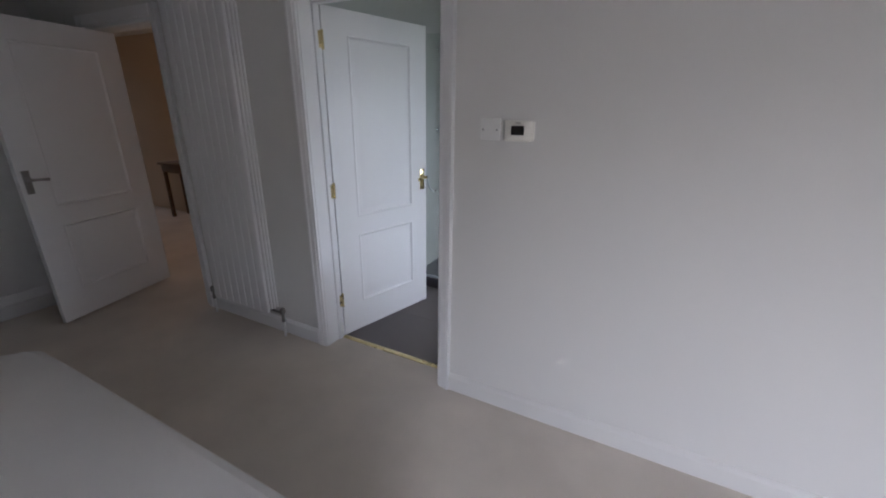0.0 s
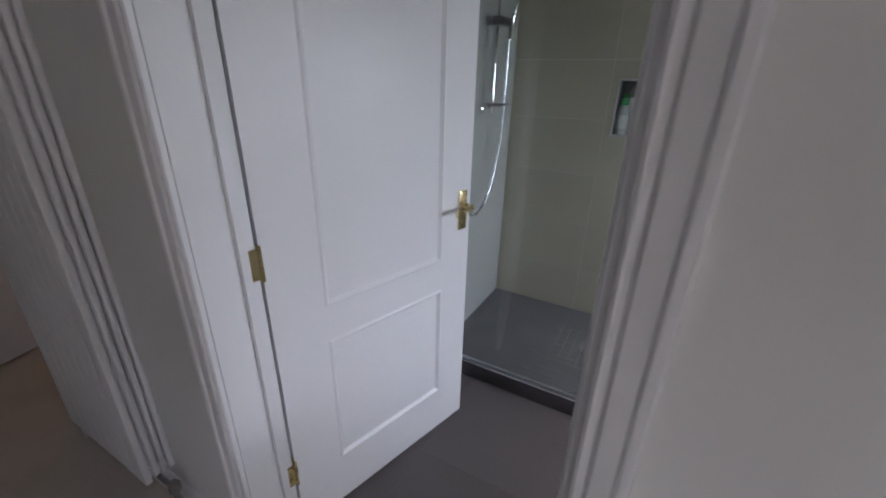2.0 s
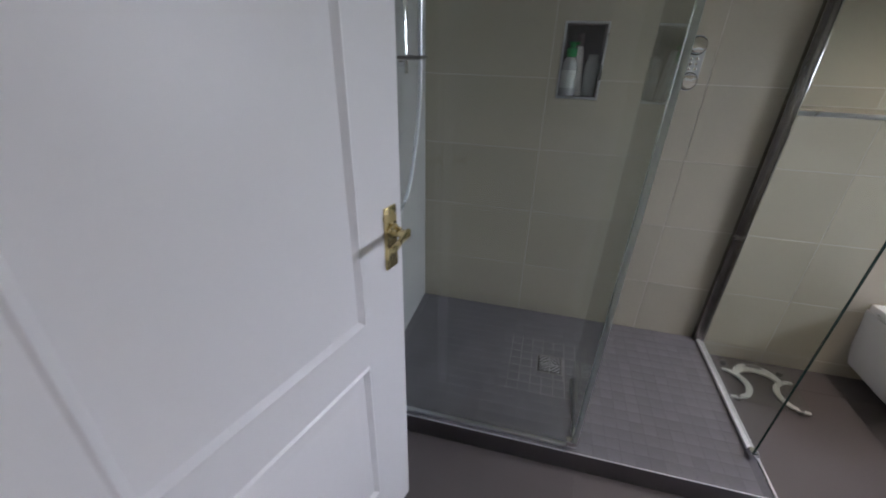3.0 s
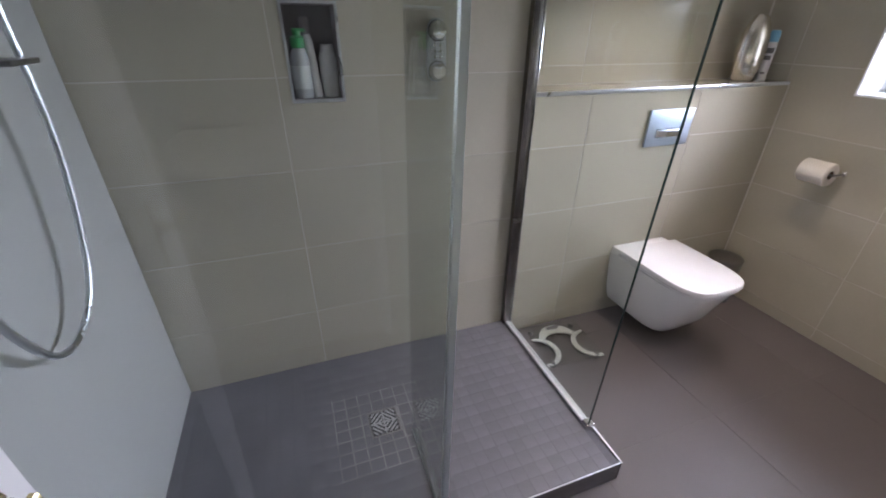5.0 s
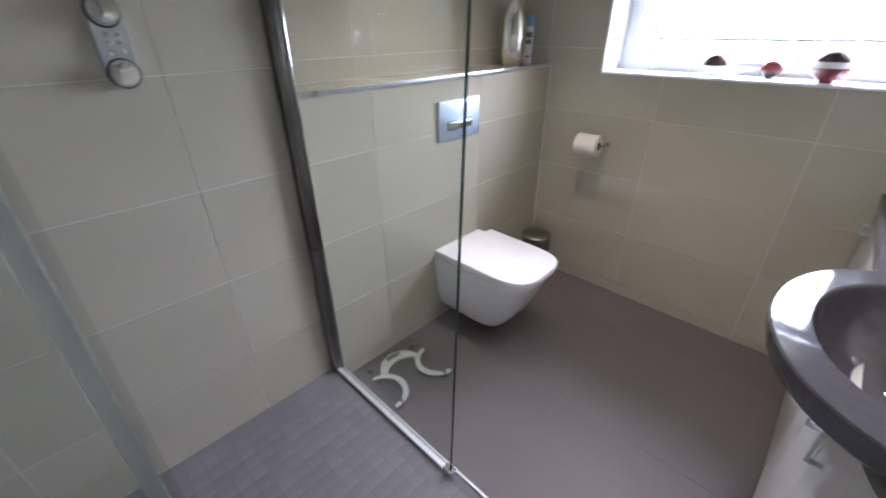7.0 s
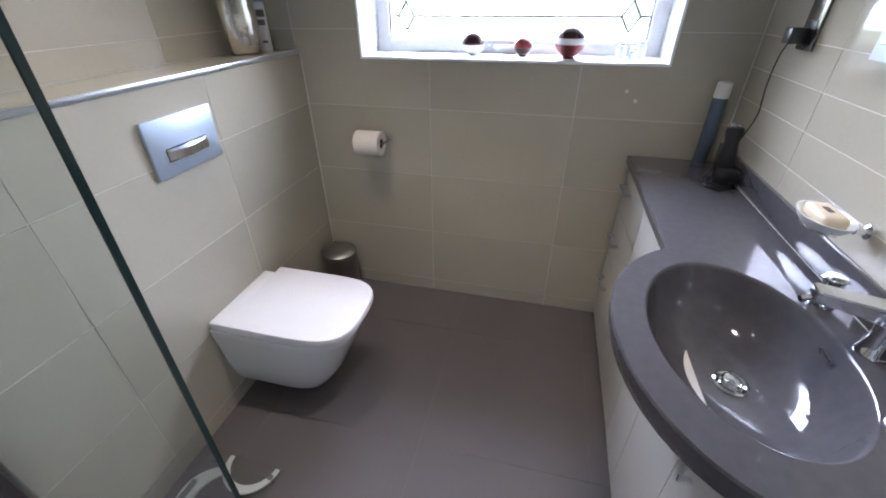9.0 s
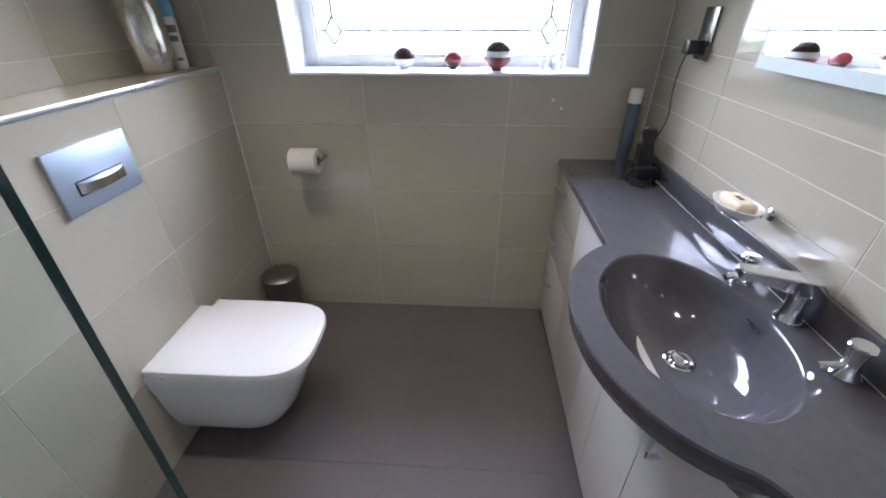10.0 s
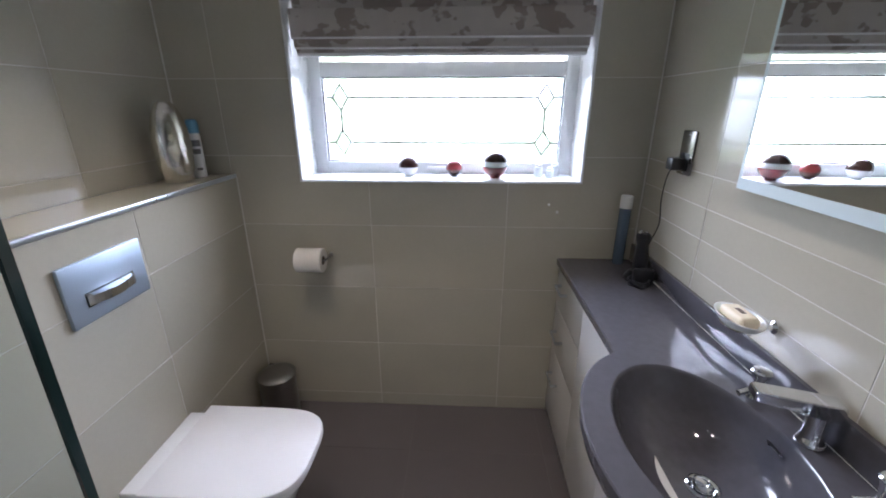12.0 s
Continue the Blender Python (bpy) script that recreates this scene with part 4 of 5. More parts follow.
# riser rail with handset and hose on the side wall
rl = thing("shower_rail", (XS, 3.37, 1.0), "chrome shower riser rail with handset and flexible hose", "shower rail")
part("rail", tube([(0.055, 0, 0.31), (0.055, 0, 1.02)], 0.0105, 14), CHROME, rl)
for z in (0.34, 0.99):
    part("bracket", lathe([(0.020, 0), (0.020, 0.008), (0.011, 0.014), (0.011, 0.055)], 16, (0, 0, z), "x"), CHROME, rl)
sl = part("slider", B(0.035, 0.085, -0.022, 0.09, 0.715, 0.755, bevel=0.008), DULL, rl, "dark slider clamp")
part("soap_shelf", B(0.03, 0.115, -0.02, 0.09, 0.355, 0.366, bevel=0.004), DULL, rl, "slim rail shelf")
hs = tube(smooth_path([(0.09, 0.075, 0.66), (0.10, 0.08, 0.75), (0.13, 0.085, 0.84), (0.17, 0.085, 0.90)], 5), 0.012, 12)
part("handset", hs, CHROME, rl)
head = lathe([(0.012, 0.02), (0.045, 0.012), (0.048, 0.0), (0.044, -0.008)], 24)
bmesh.ops.transform(head, matrix=pose(0.205, 0.085, 0.905, 0, 35, 0), verts=head.verts[:])
part("spray_head", head, CHROME, rl)
hose = tube(smooth_path([(0.088, 0.072, 0.665), (0.085, 0.085, 0.45), (0.08, 0.09, 0.22), (0.07, 0.062, 0.04), (0.06, 0.0, -0.12), (0.05, -0.10, -0.19), (0.05, -0.20, -0.16), (0.05, -0.27, -0.02), (0.05, -0.30, 0.20), (0.05, -0.305, 0.36)], 9), 0.0075, 10)
part("hose", hose, SATIN, rl, "flexible metal shower hose")
part("outlet", lathe([(0.026, 0), (0.026, 0.008), (0.013, 0.014), (0.013, 0.05), (0.010, 0.056)], 18, (0, -0.305, 0.375), "x"), CHROME, rl)
# overhead shower
oh = thing("overhead_shower", (-1.515, YT, 1.838), "square chrome overhead shower on a wall arm", "shower head")
part("arm", tube(smooth_path([(0, 0, 0.06), (0, -0.18, 0.06), (0, -0.30, 0.055), (0, -0.33, 0.02)], 6), 0.011, 12), CHROME, oh)
part("head", B(-0.085, 0.085, -0.42, -0.25, 0.0, 0.02, bevel=0.006), DULL, oh)
part("flange", lathe([(0.03, 0), (0.03, -0.008), (0.012, -0.014)], 20, (0, 0, 0.06), "y"), CHROME, oh)

# floor drain
dn = thing("shower_drain", (-1.088, 3.392, PZ - 0.002), "square chrome drain grate with slanted slots", "drain", turn=0)
part("frame", B(-0.056, 0.056, -0.056, 0.056, -0.004, 0.002, bevel=0.001), DULL, dn)
# darkness down the slots, put in as a flat black sheet
part("well", B(-0.050, 0.050, -0.050, 0.050, 0.0021, 0.0025), BLACK, dn)


def stripe(c0, c1, S):
    """The part of a square of side S between the diagonals u + v = c0 and u + v = c1."""
    def cut(c):
        return ((min(c, S), max(0.0, c - S)), (max(0.0, c - S), min(c, S)))
    (a, b), (d, e) = cut(c0), cut(c1)
    mid0, mid1 = ([(S, 0.0)], [(0.0, S)]) if c0 < S < c1 else ([], [])
    return [a] + mid0 + [d, e] + mid1 + [b]


for qx in (-1, 1):
    for qy in (-1, 1):
        S, o = 0.043, 0.004
        for k in range(4):
            c0 = 0.010 + 0.0195 * k
            poly = stripe(c0, c0 + 0.0095, S)
            poly = [(qx * (o + u), qy * (o + v)) for u, v in poly]
            part("slat", rings(bmesh.new(), [[(u, v, z) for u, v in poly] for z in (0.0026, 0.0046)]), DRAIN_STEEL, dn, flat=True)
bm = bmesh.new()
box(bm, -0.003, 0.003, -0.05, 0.05, 0.0026, 0.0046)
box(bm, -0.05, 0.05, -0.003, 0.003, 0.0026, 0.0046)
part("cross_bar", bm, DRAIN_STEEL, dn)


# ---- things: bathroom, toilet side ----
def d_outline(w, y_back, y_front, n=3.6, m=44):
    """Plan of a toilet: square back, superellipse front."""
    straight = 0.45
    yc = y_back + (y_front - y_back) * straight
    pts = [(-w / 2, y_back), (-w / 2, y_back * 0.5 + yc * 0.5)]
    for k in range(m + 1):
        a = math.pi - math.pi * k / m
        c, s = math.cos(a), math.sin(a)
        pts.append((w / 2 * math.copysign(abs(c) ** (2 / n), c), yc + (y_front - yc) * abs(s) ** (2 / n)))
    return pts + [(w / 2, y_back * 0.5 + yc * 0.5), (w / 2, y_back)]


wc = thing("toilet", (0.428, YT, 0.0), "white wall-hung toilet with a closed flat lid", "toilet")
bowl = bmesh.new()
secs = ((0.080, 0.22, -0.315), (0.087, 0.255, -0.350), (0.13, 0.287, -0.385), (0.20, 0.318, -0.428), (0.29, 0.338, -0.462), (0.36, 0.358, -0.492), (0.385, 0.364, -0.500), (0.392, 0.362, -0.498))
rings(bowl, [[(x, y, z) for x, y in d_outline(w, 0.0, f)] for z, w, f in secs])
part("bowl", bowl, CERAMIC, wc)
part("rear_shelf", B(-0.176, 0.158, -0.056, 0.0, 0.380, 0.424, bevel=0.006, seg=3), CERAMIC, wc, "raised ceramic shelf behind the lid")
seat = rings(bmesh.new(), [[(x, y, z) for x, y in d_outline(w, -0.075, f)] for z, w, f in ((0.396, 0.362, -0.512), (0.398, 0.366, -0.516), (0.406, 0.366, -0.516), (0.408, 0.362, -0.512))])
part("seat", seat, SEAT, wc)
lid = rings(bmesh.new(), [[(x, y, z) for x, y in d_outline(w, b, f)] for z, w, b, f in ((0.410, 0.366, -0.062, -0.516), (0.412, 0.372, -0.060, -0.521), (0.426, 0.372, -0.060, -0.521), (0.432, 0.368, -0.062, -0.518), (0.434, 0.358, -0.066, -0.511))])
part("lid", lid, SEAT, wc)
for x in (-0.11, 0.11):
    part("hinge", lathe([(0.008, -0.03), (0.008, 0.03)], 14, (x, -0.066, 0.404), "x"), CHROME, wc)

fl = thing("flush_plate", (0.415, YT, 1.027), "brushed steel flush plate with a bar-shaped double button", "flush plate")
# bluish sky reflection on the plate comes from its base colour
part("plate", B(-0.130, 0.130, -0.012, 0.0, -0.083, 0.083, bevel=0.003), PLATE, fl)
part("recess", B(-0.080, 0.080, -0.0125, -0.012, -0.042, -0.002), BLACK, fl)
for a, b in ((-0.078, 0.030), (0.032, 0.078)):
    btn = bmesh.new()
    xs = [a + (b - a) * i / 10 for i in range(11)]
    rings(btn, [[(x, -0.0122, -0.038), (x, -0.0135 - 0.020 * math.cos(x / 0.082 * 1.5), -0.036), (x, -0.0135 - 0.024 * math.cos(x / 0.082 * 1.5), -0.010), (x, -0.0122, -0.005)] for x in xs])
    part("button", btn, CHROME, fl)

rollh = thing("toilet_roll_holder", (XW, 3.49, 0.875), "chrome toilet roll holder with a white paper roll", "toilet roll holder")
part("post", tube(smooth_path([(0, -0.077, -0.033), (-0.07, -0.077, -0.033), (-0.085, -0.070, -0.033), (-0.085, -0.05, -0.033), (-0.085, 0.045, -0.033)], 5), 0.0045, 10), DULL, rollh)
part("rose", lathe([(0.011, 0), (0.011, -0.008), (0.007, -0.012)], 18, (0, -0.077, -0.033), "x"), CHROME, rollh)
roll = single("toilet_roll", lathe([(0.021, -0.068), (0.050, -0.070), (0.054, -0.066), (0.054, 0.045), (0.050, 0.049), (0.021, 0.047), (0.021, -0.068)], 32, (0, 0, 0), "y", cap0=False, cap1=False), PAPER, "part-used white toilet paper roll on its holder", "toilet roll", at=(1.065, 3.49, 0.842))
part("core", lathe([(0.0205, -0.067), (0.0205, 0.046), (0.0185, 0.046), (0.0185, -0.067), (0.0205, -0.067)], 24, (0, 0, 0), "y", cap0=False, cap1=False), CARD, roll, "brown cardboard core")

pb = thing("pedal_bin", (1.02, 3.695, 0.0), "small round chrome pedal bin in the corner", "bin")
part("body", lathe([(0.082, 0.0), (0.085, 0.006), (0.085, 0.255)], 36), DULL, pb)
part("base_ring", lathe([(0.087, 0.0), (0.087, 0.02), (0.085, 0.022)], 36), BLACK, pb)
part("lid", lathe([(0.088, 0.255), (0.088, 0.268), (0.080, 0.276), (0.05, 0.284), (0.004, 0.287)], 36), DULL, pb)
part("pedal", B(-0.115, -0.08, -0.03, 0.0, 0.008, 0.016, bevel=0.003), BLACK, pb)
part("lid_hinge", B(0.05, 0.092, 0.03, 0.075, 0.235, 0.262, bevel=0.004), BLACK, pb)
cone = single("rubber_cap", lathe([(0.012, 0), (0.016, 0.003), (0.012, 0.05), (0.008, 0.056)], 14), GREYBOTTLE, "small grey brush grip standing behind the toilet", "brush", at=(0.80, 3.74, 0.0))

scale = thing("bathroom_scale", (-0.115, 3.615, 0.0), "clear glass bathroom scale with white curved bands", "scale", turn=-4.0)
scale_plate = part("plate", B(-0.15, 0.15, -0.15, 0.15, 0.020, 0.026, bevel=0.002), CLEAR, scale)
scale_plate.visible_shadow = False


def band(bm, cx, cy, r0, r1, a0, a1, z0, z1, n=18):
    lps = []
    for k in range(n + 1):
        a = radians(a0 + (a1 - a0) * k / n)
        t = math.sin(math.pi * k / n) * 0.5 + 0.5
        o, i = r0 + (r1 - r0) * t, r0
        lps.append([(cx + i * math.cos(a), cy + i * math.sin(a), z0), (cx + o * math.cos(a), cy + o * math.sin(a), z0), (cx + o * math.cos(a), cy + o * math.sin(a), z1), (cx + i * math.cos(a), cy + i * math.sin(a), z1)])
    return rings(bm, lps)


bm = band(bmesh.new(), 0.0, -0.02, 0.100, 0.155, 38, 142, 0.011, 0.0195)
part("display_bow", bm, PLASTIC, scale, "white plastic bow with the display")
part("side_bow", band(bmesh.new(), -0.155, -0.035, 0.085, 0.112, -88, 84, 0.012, 0.0195), PLASTIC, scale)
part("side_bow", band(bmesh.new(), 0.155, -0.035, 0.085, 0.112, 96, 268, 0.012, 0.0195), PLASTIC, scale)
part("display", B(-0.035, 0.035, 0.098, 0.120, 0.0262, 0.0275), GREYBOTTLE, scale, "grey display window")
for x in (-0.12, 0.12):
    for y in (-0.12, 0.12):
        part("foot", lathe([(0.014, 0), (0.014, 0.011), (0.010, 0.020)], 14, (x, y, 0)), GREYBOTTLE, scale)

vase = bmesh.new()
rings(vase, [[(rx * math.cos(2 * math.pi * k / 32), 0.62 * rx * math.sin(2 * math.pi * k / 32), z) for k in range(32)] for rx, z in ((0.035, 0.0), (0.050, 0.005), (0.066, 0.06), (0.072, 0.13), (0.066, 0.20), (0.052, 0.25), (0.034, 0.285), (0.026, 0.292), (0.022, 0.288), (0.018, 0.26))])
single("vase", vase, FOIL, "tall flattened hammered silver vase on the ledge", "vase", at=(0.955, 3.915, LEDGE), turn=-25)
can = thing("spray_can", (1.075, 3.905, LEDGE), "white air freshener can with a pale blue cap", "spray can")
part("body", lathe([(0.022, 0), (0.0235, 0.003), (0.0235, 0.165), (0.018, 0.178)], 22), PLASTIC, can)
part("cap", lathe([(0.0235, 0.176), (0.0235, 0.21), (0.020, 0.225), (0.012, 0.229)], 22), BLUE, can, "pale blue cap")
for z0, z1, a0, a1 in ((0.125, 0.150, 170, 260), (0.095, 0.115, 180, 250), (0.03, 0.04, 190, 240)):
    lb = bmesh.new()
    vl = [[lb.verts.new((0.0238 * math.cos(radians(a)), 0.0238 * math.sin(radians(a)), z)) for z in (z0, z1)] for a in range(a0, a1 + 1, 10)]
    for a, b in zip(vl, vl[1:]):
        lb.faces.new((a[0], b[0], b[1], a[1]))
    part("label_bar", lb, GREYBOTTLE, can, "dark label bar")

# window sill balls
SILL = WZ0 + 0.002


def sill_ball(at, r, top, mid, low, cut_lo, cut_hi, label):
    b = thing("ornament_ball", (*at, SILL), label, "ornament", group="balls on the window sill")
    foot = 0.10 * r

    def seg_profile(z0, z1, grow=0.0):
        pr = []
        for k in range(9):
            z = z0 + (z1 - z0) * k / 8
            pr.append((max(0.0015, math.sqrt(max(0.0, 1 - z * z)) * r * (1 + grow)), (z + 1) * r + foot * 0.3))
        return pr
    part("lower_shell", lathe([(r * 0.38, 0.0), (r * 0.34, foot)] + seg_profile(-0.93, cut_lo)[0:], 28), low, b)
    if mid:
        part("band", lathe(seg_profile(cut_lo, cut_hi, 0.03), 28), mid, b)
    part("upper_shell", lathe(seg_profile(cut_hi, 1.0), 28), top, b)
    return b


sill_ball((1.275, 3.060), 0.044, DARKRED, CERAMIC, CERAMIC, -0.28, -0.12, "lidded ball, dark red above a white base")
sill_ball((1.270, 2.853), 0.036, RED, RED, DARKRED, -0.16, 0.02, "small red ball with a dark base")
sill_ball((1.235, 2.672), 0.057, DARKRED, CERAMIC, RED, -0.12, 0.25, "large ball, brown and red with a white band")
for (x, y, h) in ((1.27, 2.475, 0.055), (1.25, 2.43, 0.04), (1.29, 2.40, 0.06)):
    jar = thing("glass_jar", (x, y, SILL), "small clear glass jar on the sill", "jar", group="jars on the window sill")
    part("body", lathe([(0.016, 0), (0.018, 0.003), (0.018, h * 0.75), (0.012, h * 0.85)], 18), DISH, jar)
    part("lid", lathe([(0.014, h * 0.85), (0.014, h), (0.011, h + 0.003)], 18), PLASTIC, jar)

# roman blind
bl = thing("roman_blind", (XW + 0.02, 2.912, 0), "taupe damask roman blind drawn half up in folds", "blind")
BW = (WY1 - WY0) / 2 - 0.008


def fold(y_w, z0, z1, x0, x1, sag, material, lbl=""):
    lps = []
    for k in range(41):
        y = -y_w + 2 * y_w * k / 40
        w = 0.0025 * math.sin(k * 0.9) + 0.002 * math.sin(k * 2.3)
        s = -sag * (1 - (2 * k / 40 - 1) ** 2) * 0.3
        lps.append([(x0 + w, y, z1), (x0 - 0.004 + w, y, (z0 + z1) / 2), (x0 + w, y, z0 + 0.01 + s), (x0 + 0.006 + w, y, z0 + s), (x0 + 0.014 + w, y, z0 + 0.006 + s), (x1 + w, y, z1)])
    return part("fold", rings(bmesh.new(), lps), material, bl, lbl)


fold(BW, 1.825, 2.10, 0.055, 0.075, 0.002, DAMASK)
fold(BW, 1.735, 1.838, 0.010, 0.050, 0.004, DAMASK)
fold(BW - 0.006, 1.700, 1.752, 0.022, 0.052, 0.005, DAMASK)
fold(BW - 0.010, 1.680, 1.712, 0.032, 0.055, 0.006, DAMASK)
for zf, xf, wf in ((1.735, 0.006, BW), (1.700, 0.018, BW - 0.006), (1.680, 0.028, BW - 0.010)):
    part("fold_edge", B(xf, xf + 0.006, -wf, wf, zf - 0.003, zf + 0.004, bevel=0.001), LINEN, bl, "pale stitched fold edge")
part("bottom_bar", B(0.038, 0.05, -BW + 0.012, BW - 0.012, 1.672, 1.690, bevel=0.003), UPVC, bl, "pale bottom bar")
part("headrail", B(0.01, 0.08, -BW, BW, 2.09, 2.115, bevel=0.003), UPVC, bl)

# ---- things: bathroom, basin side ----
CZ, CT = 0.840, 0.030
EX, EY, EA, EB = 0.101, 2.296, 0.343, 0.252           # outer basin ellipse
IX, IY, IA, IB = 0.112, 2.308, 0.256, 0.172           # bowl rim
CF, CF2, CX1 = 2.384, 2.318, -0.62                     # worktop fronts and near end
ctop = thing("vanity_worktop", (0, 0, 0), "polished dark grey worktop with a bow-fronted integral basin", "worktop")
front = [(XW - 0.001, CF), (0.80, CF)]
a0 = math.asin((CF - EY) / EB)
a1 = math.pi - math.asin(0.30)
for k in range(49):
    a = a0 + (a1 - a0) * k / 48
    front.append((EX + EA * math.cos(a), EY + EB * math.sin(a)))
xe, ye = front[-1]
for k in range(1, 10):
    t = k / 9
    front.append((xe - 0.105 * (t ** 1.25), ye + (CF2 - ye) * (1 - (1 - t) ** 2.0)))
front += [(CX1, CF2)]
back = [(CX1, YB + 0.001), (XW - 0.001, YB + 0.001)]
outline = front + back
bm = bmesh.new()


def edge_loop(pts, z):
    vs = [bm.verts.new((x, y, z)) for x, y in pts]
    es = [bm.edges.new((vs[i], vs[(i + 1) % len(vs)])) for i in range(len(vs))]
    return vs, es


n_in = 64
inner = [(IX + IA * math.cos(2 * math.pi * k / n_in), IY + IB * math.sin(2 * math.pi * k / n_in)) for k in range(n_in)]


def inset_outline(d):
    out = []
    for i, (x, y) in enumerate(outline):
        if y < YB + 0.01:
            out.append((x, y))
            continue
        px, py = outline[i - 1]
        nx, ny = outline[(i + 1) % len(outline)]
        v = Vector((nx - px, ny - py))
        if i in (0, len(front) - 1):
            v = Vector((-1, 0))
        v.normalize()
        out.append((x - v.y * d, y + v.x * d))
    return out


top_in = inset_outline(0.004)
ov, oe = edge_loop(top_in, CZ)
iv, ie = edge_loop(inner, CZ)
bmesh.ops.triangle_fill(bm, use_beauty=True, use_dissolve=False, edges=oe + ie, normal=(0, 0, 1))
prev = ov
for pts, z in ((outline, CZ - 0.004), (outline, CZ - CT + 0.003), (top_in, CZ - CT)):
    cur = [bm.verts.new((x, y, z)) for x, y in pts]
    for i in range(len(cur)):
        j = (i + 1) % len(cur)
        bm.faces.new((prev[i], prev[j], cur[j], cur[i]))
    prev = cur
part("slab", bm, STONE, ctop)
bm = bmesh.new()
lps = []
for f, z in ((1.0, 0.0), (0.985, -0.002), (0.968, -0.008), (0.945, -0.022), (0.90, -0.050), (0.82, -0.080), (0.70, -0.104), (0.52, -0.122), (0.32, -0.131), (0.12, -0.135)):
    lps.append([(IX + IA * f * math.cos(2 * math.pi * k / n_in), IY - 0.024 * (1 - f) + IB * f * math.sin(2 * math.pi * k / n_in), CZ + z) for k in range(n_in)])
rings(bm, lps, cap0=False)
part("bowl", bm, STONE, ctop, "oval dark grey integral bowl")
bm = bmesh.new()
rings(bm, [[(EX + a * math.cos(2 * math.pi * k / 56), EY + b * math.sin(2 * math.pi * k / 56), z) for k in range(56)] for a, b, z in ((EA - 0.003, EB - 0.003, CZ - CT + 0.002), (EA - 0.007, EB - 0.007, CZ - 0.052), (EA - 0.022, EB - 0.020, CZ - 0.066), (0.300, 0.215, CZ - 0.080), (0.26, 0.19, CZ - 0.115), (0.20, 0.15, CZ - 0.15), (0.10, 0.09, CZ - 0.165))], cap0=False)
part("basin_underside", bm, STONE, ctop)
part("upstand", B(CX1, XW - 0.001, YB, YB + 0.014, CZ + 0.0005, CZ + 0.075, bevel=0.002), STONE, ctop, "low matching upstand")
part("sealant", B(CX1, XW - 0.001, YB + 0.014, YB + 0.0152, CZ + 0.0003, CZ + 0.0015), GROUT, ctop, "thin pale sealant line")
ws = thing("basin_waste", (0.113, 2.284, CZ - 0.1345), "round chrome pop-up basin waste", "waste")
part("ring", lathe([(0.034, 0.0), (0.034, 0.003), (0.030, 0.005), (0.024, 0.003), (0.022, 0.0012)], 28), CHROME, ws)
part("plug", lathe([(0.019, 0.002), (0.020, 0.008), (0.017, 0.011), (0.004, 0.012)], 24), CHROME, ws)
ovf = thing("basin_overflow", (0.128, 2.150, CZ - 0.034), "oval chrome overflow slot in the bowl", "overflow")
ring = bmesh.new()
lps = []
for k in range(28):
    a = 2 * math.pi * k / 28
    c = Vector((0.020 * math.cos(a), 0, 0.009 * math.sin(a)))
    e = Vector((math.cos(a) * 0.45, 0, math.sin(a))).normalized()
    lps.append([c + e * 0.003, c + Vector((0, 0.003, 0)), c - e * 0.003, c - Vector((0, 0.004, 0))])
vl = [[ring.verts.new(p) for p in q] for q in lps]
for i in range(28):
    for j in range(4):
        ring.faces.new((vl[i][j], vl[(i + 1) % 28][j], vl[(i + 1) % 28][(j + 1) % 4], vl[i][(j + 1) % 4]))
bmesh.ops.rotate(ring, verts=ring.verts[:], cent=(0, 0, 0), matrix=Matrix.Rotation(radians(-25), 3, "X"))
part("rim", ring, CHROME, ovf)
# shade inside the overflow, painted as a solid black slab
hole = B(-0.017, 0.017, -0.002, 0.0005, -0.0065, 0.0065, bevel=0.0008)
bmesh.ops.rotate(hole, verts=hole.verts[:], cent=(0, 0, 0), matrix=Matrix.Rotation(radians(-25), 3, "X"))
part("opening", hole, BLACK, ovf)

# three-hole basin mixer
mx = thing("basin_mixer", (0.115, 2.100, CZ), "chrome basin spout with a flat angular arm", "tap")
sbody = lathe([(0.026, 0), (0.026, 0.004), (0.021, 0.012), (0.019, 0.045), (0.021, 0.078)], 24)
part("body", sbody, CHROME, mx)
arm = bmesh.new()
rings(arm, [[(-w, y, z0), (w, y, z0), (w * 0.92, y, z1), (-w * 0.92, y, z1)] for y, w, z0, z1 in ((-0.030, 0.020, 0.070, 0.104), (0.0, 0.023, 0.070, 0.105), (0.03, 0.023, 0.076, 0.106), (0.080, 0.022, 0.085, 0.108), (0.118, 0.021, 0.088, 0.110), (0.122, 0.019, 0.090, 0.108))])
bmesh.ops.bevel(arm, geom=arm.edges[:], offset=0.002, segments=2, affect="EDGES")
bmesh.ops.rotate(arm, verts=arm.verts[:], cent=(0, 0, 0), matrix=Matrix.Rotation(radians(-14), 3, "Z"))
part("spout", arm, CHROME, mx)


def tap_handle(at, turn):
    t = thing("tap_handle", (*at, CZ), "chrome waisted tap handle with a small lever", "tap handle", turn, group="basin tap handles")
    part("body", lathe([(0.024, 0), (0.024, 0.004), (0.018, 0.012), (0.0145, 0.034), (0.016, 0.052), (0.021, 0.066)], 24), CHROME, t)
    part("cap", lathe([(0.021, 0.066), (0.0215, 0.069), (0.019, 0.072), (0.004, 0.0725)], 24), CHROME, t)
    part("lever", tube([(0.0, 0.014, 0.020), (0.0, 0.046, 0.014)], 0.0075, 10), CHROME, t)
    return t


tap_handle((0.252, 2.118), 10)
tap_handle((-0.035, 2.100), -10)

# cabinets under the worktop


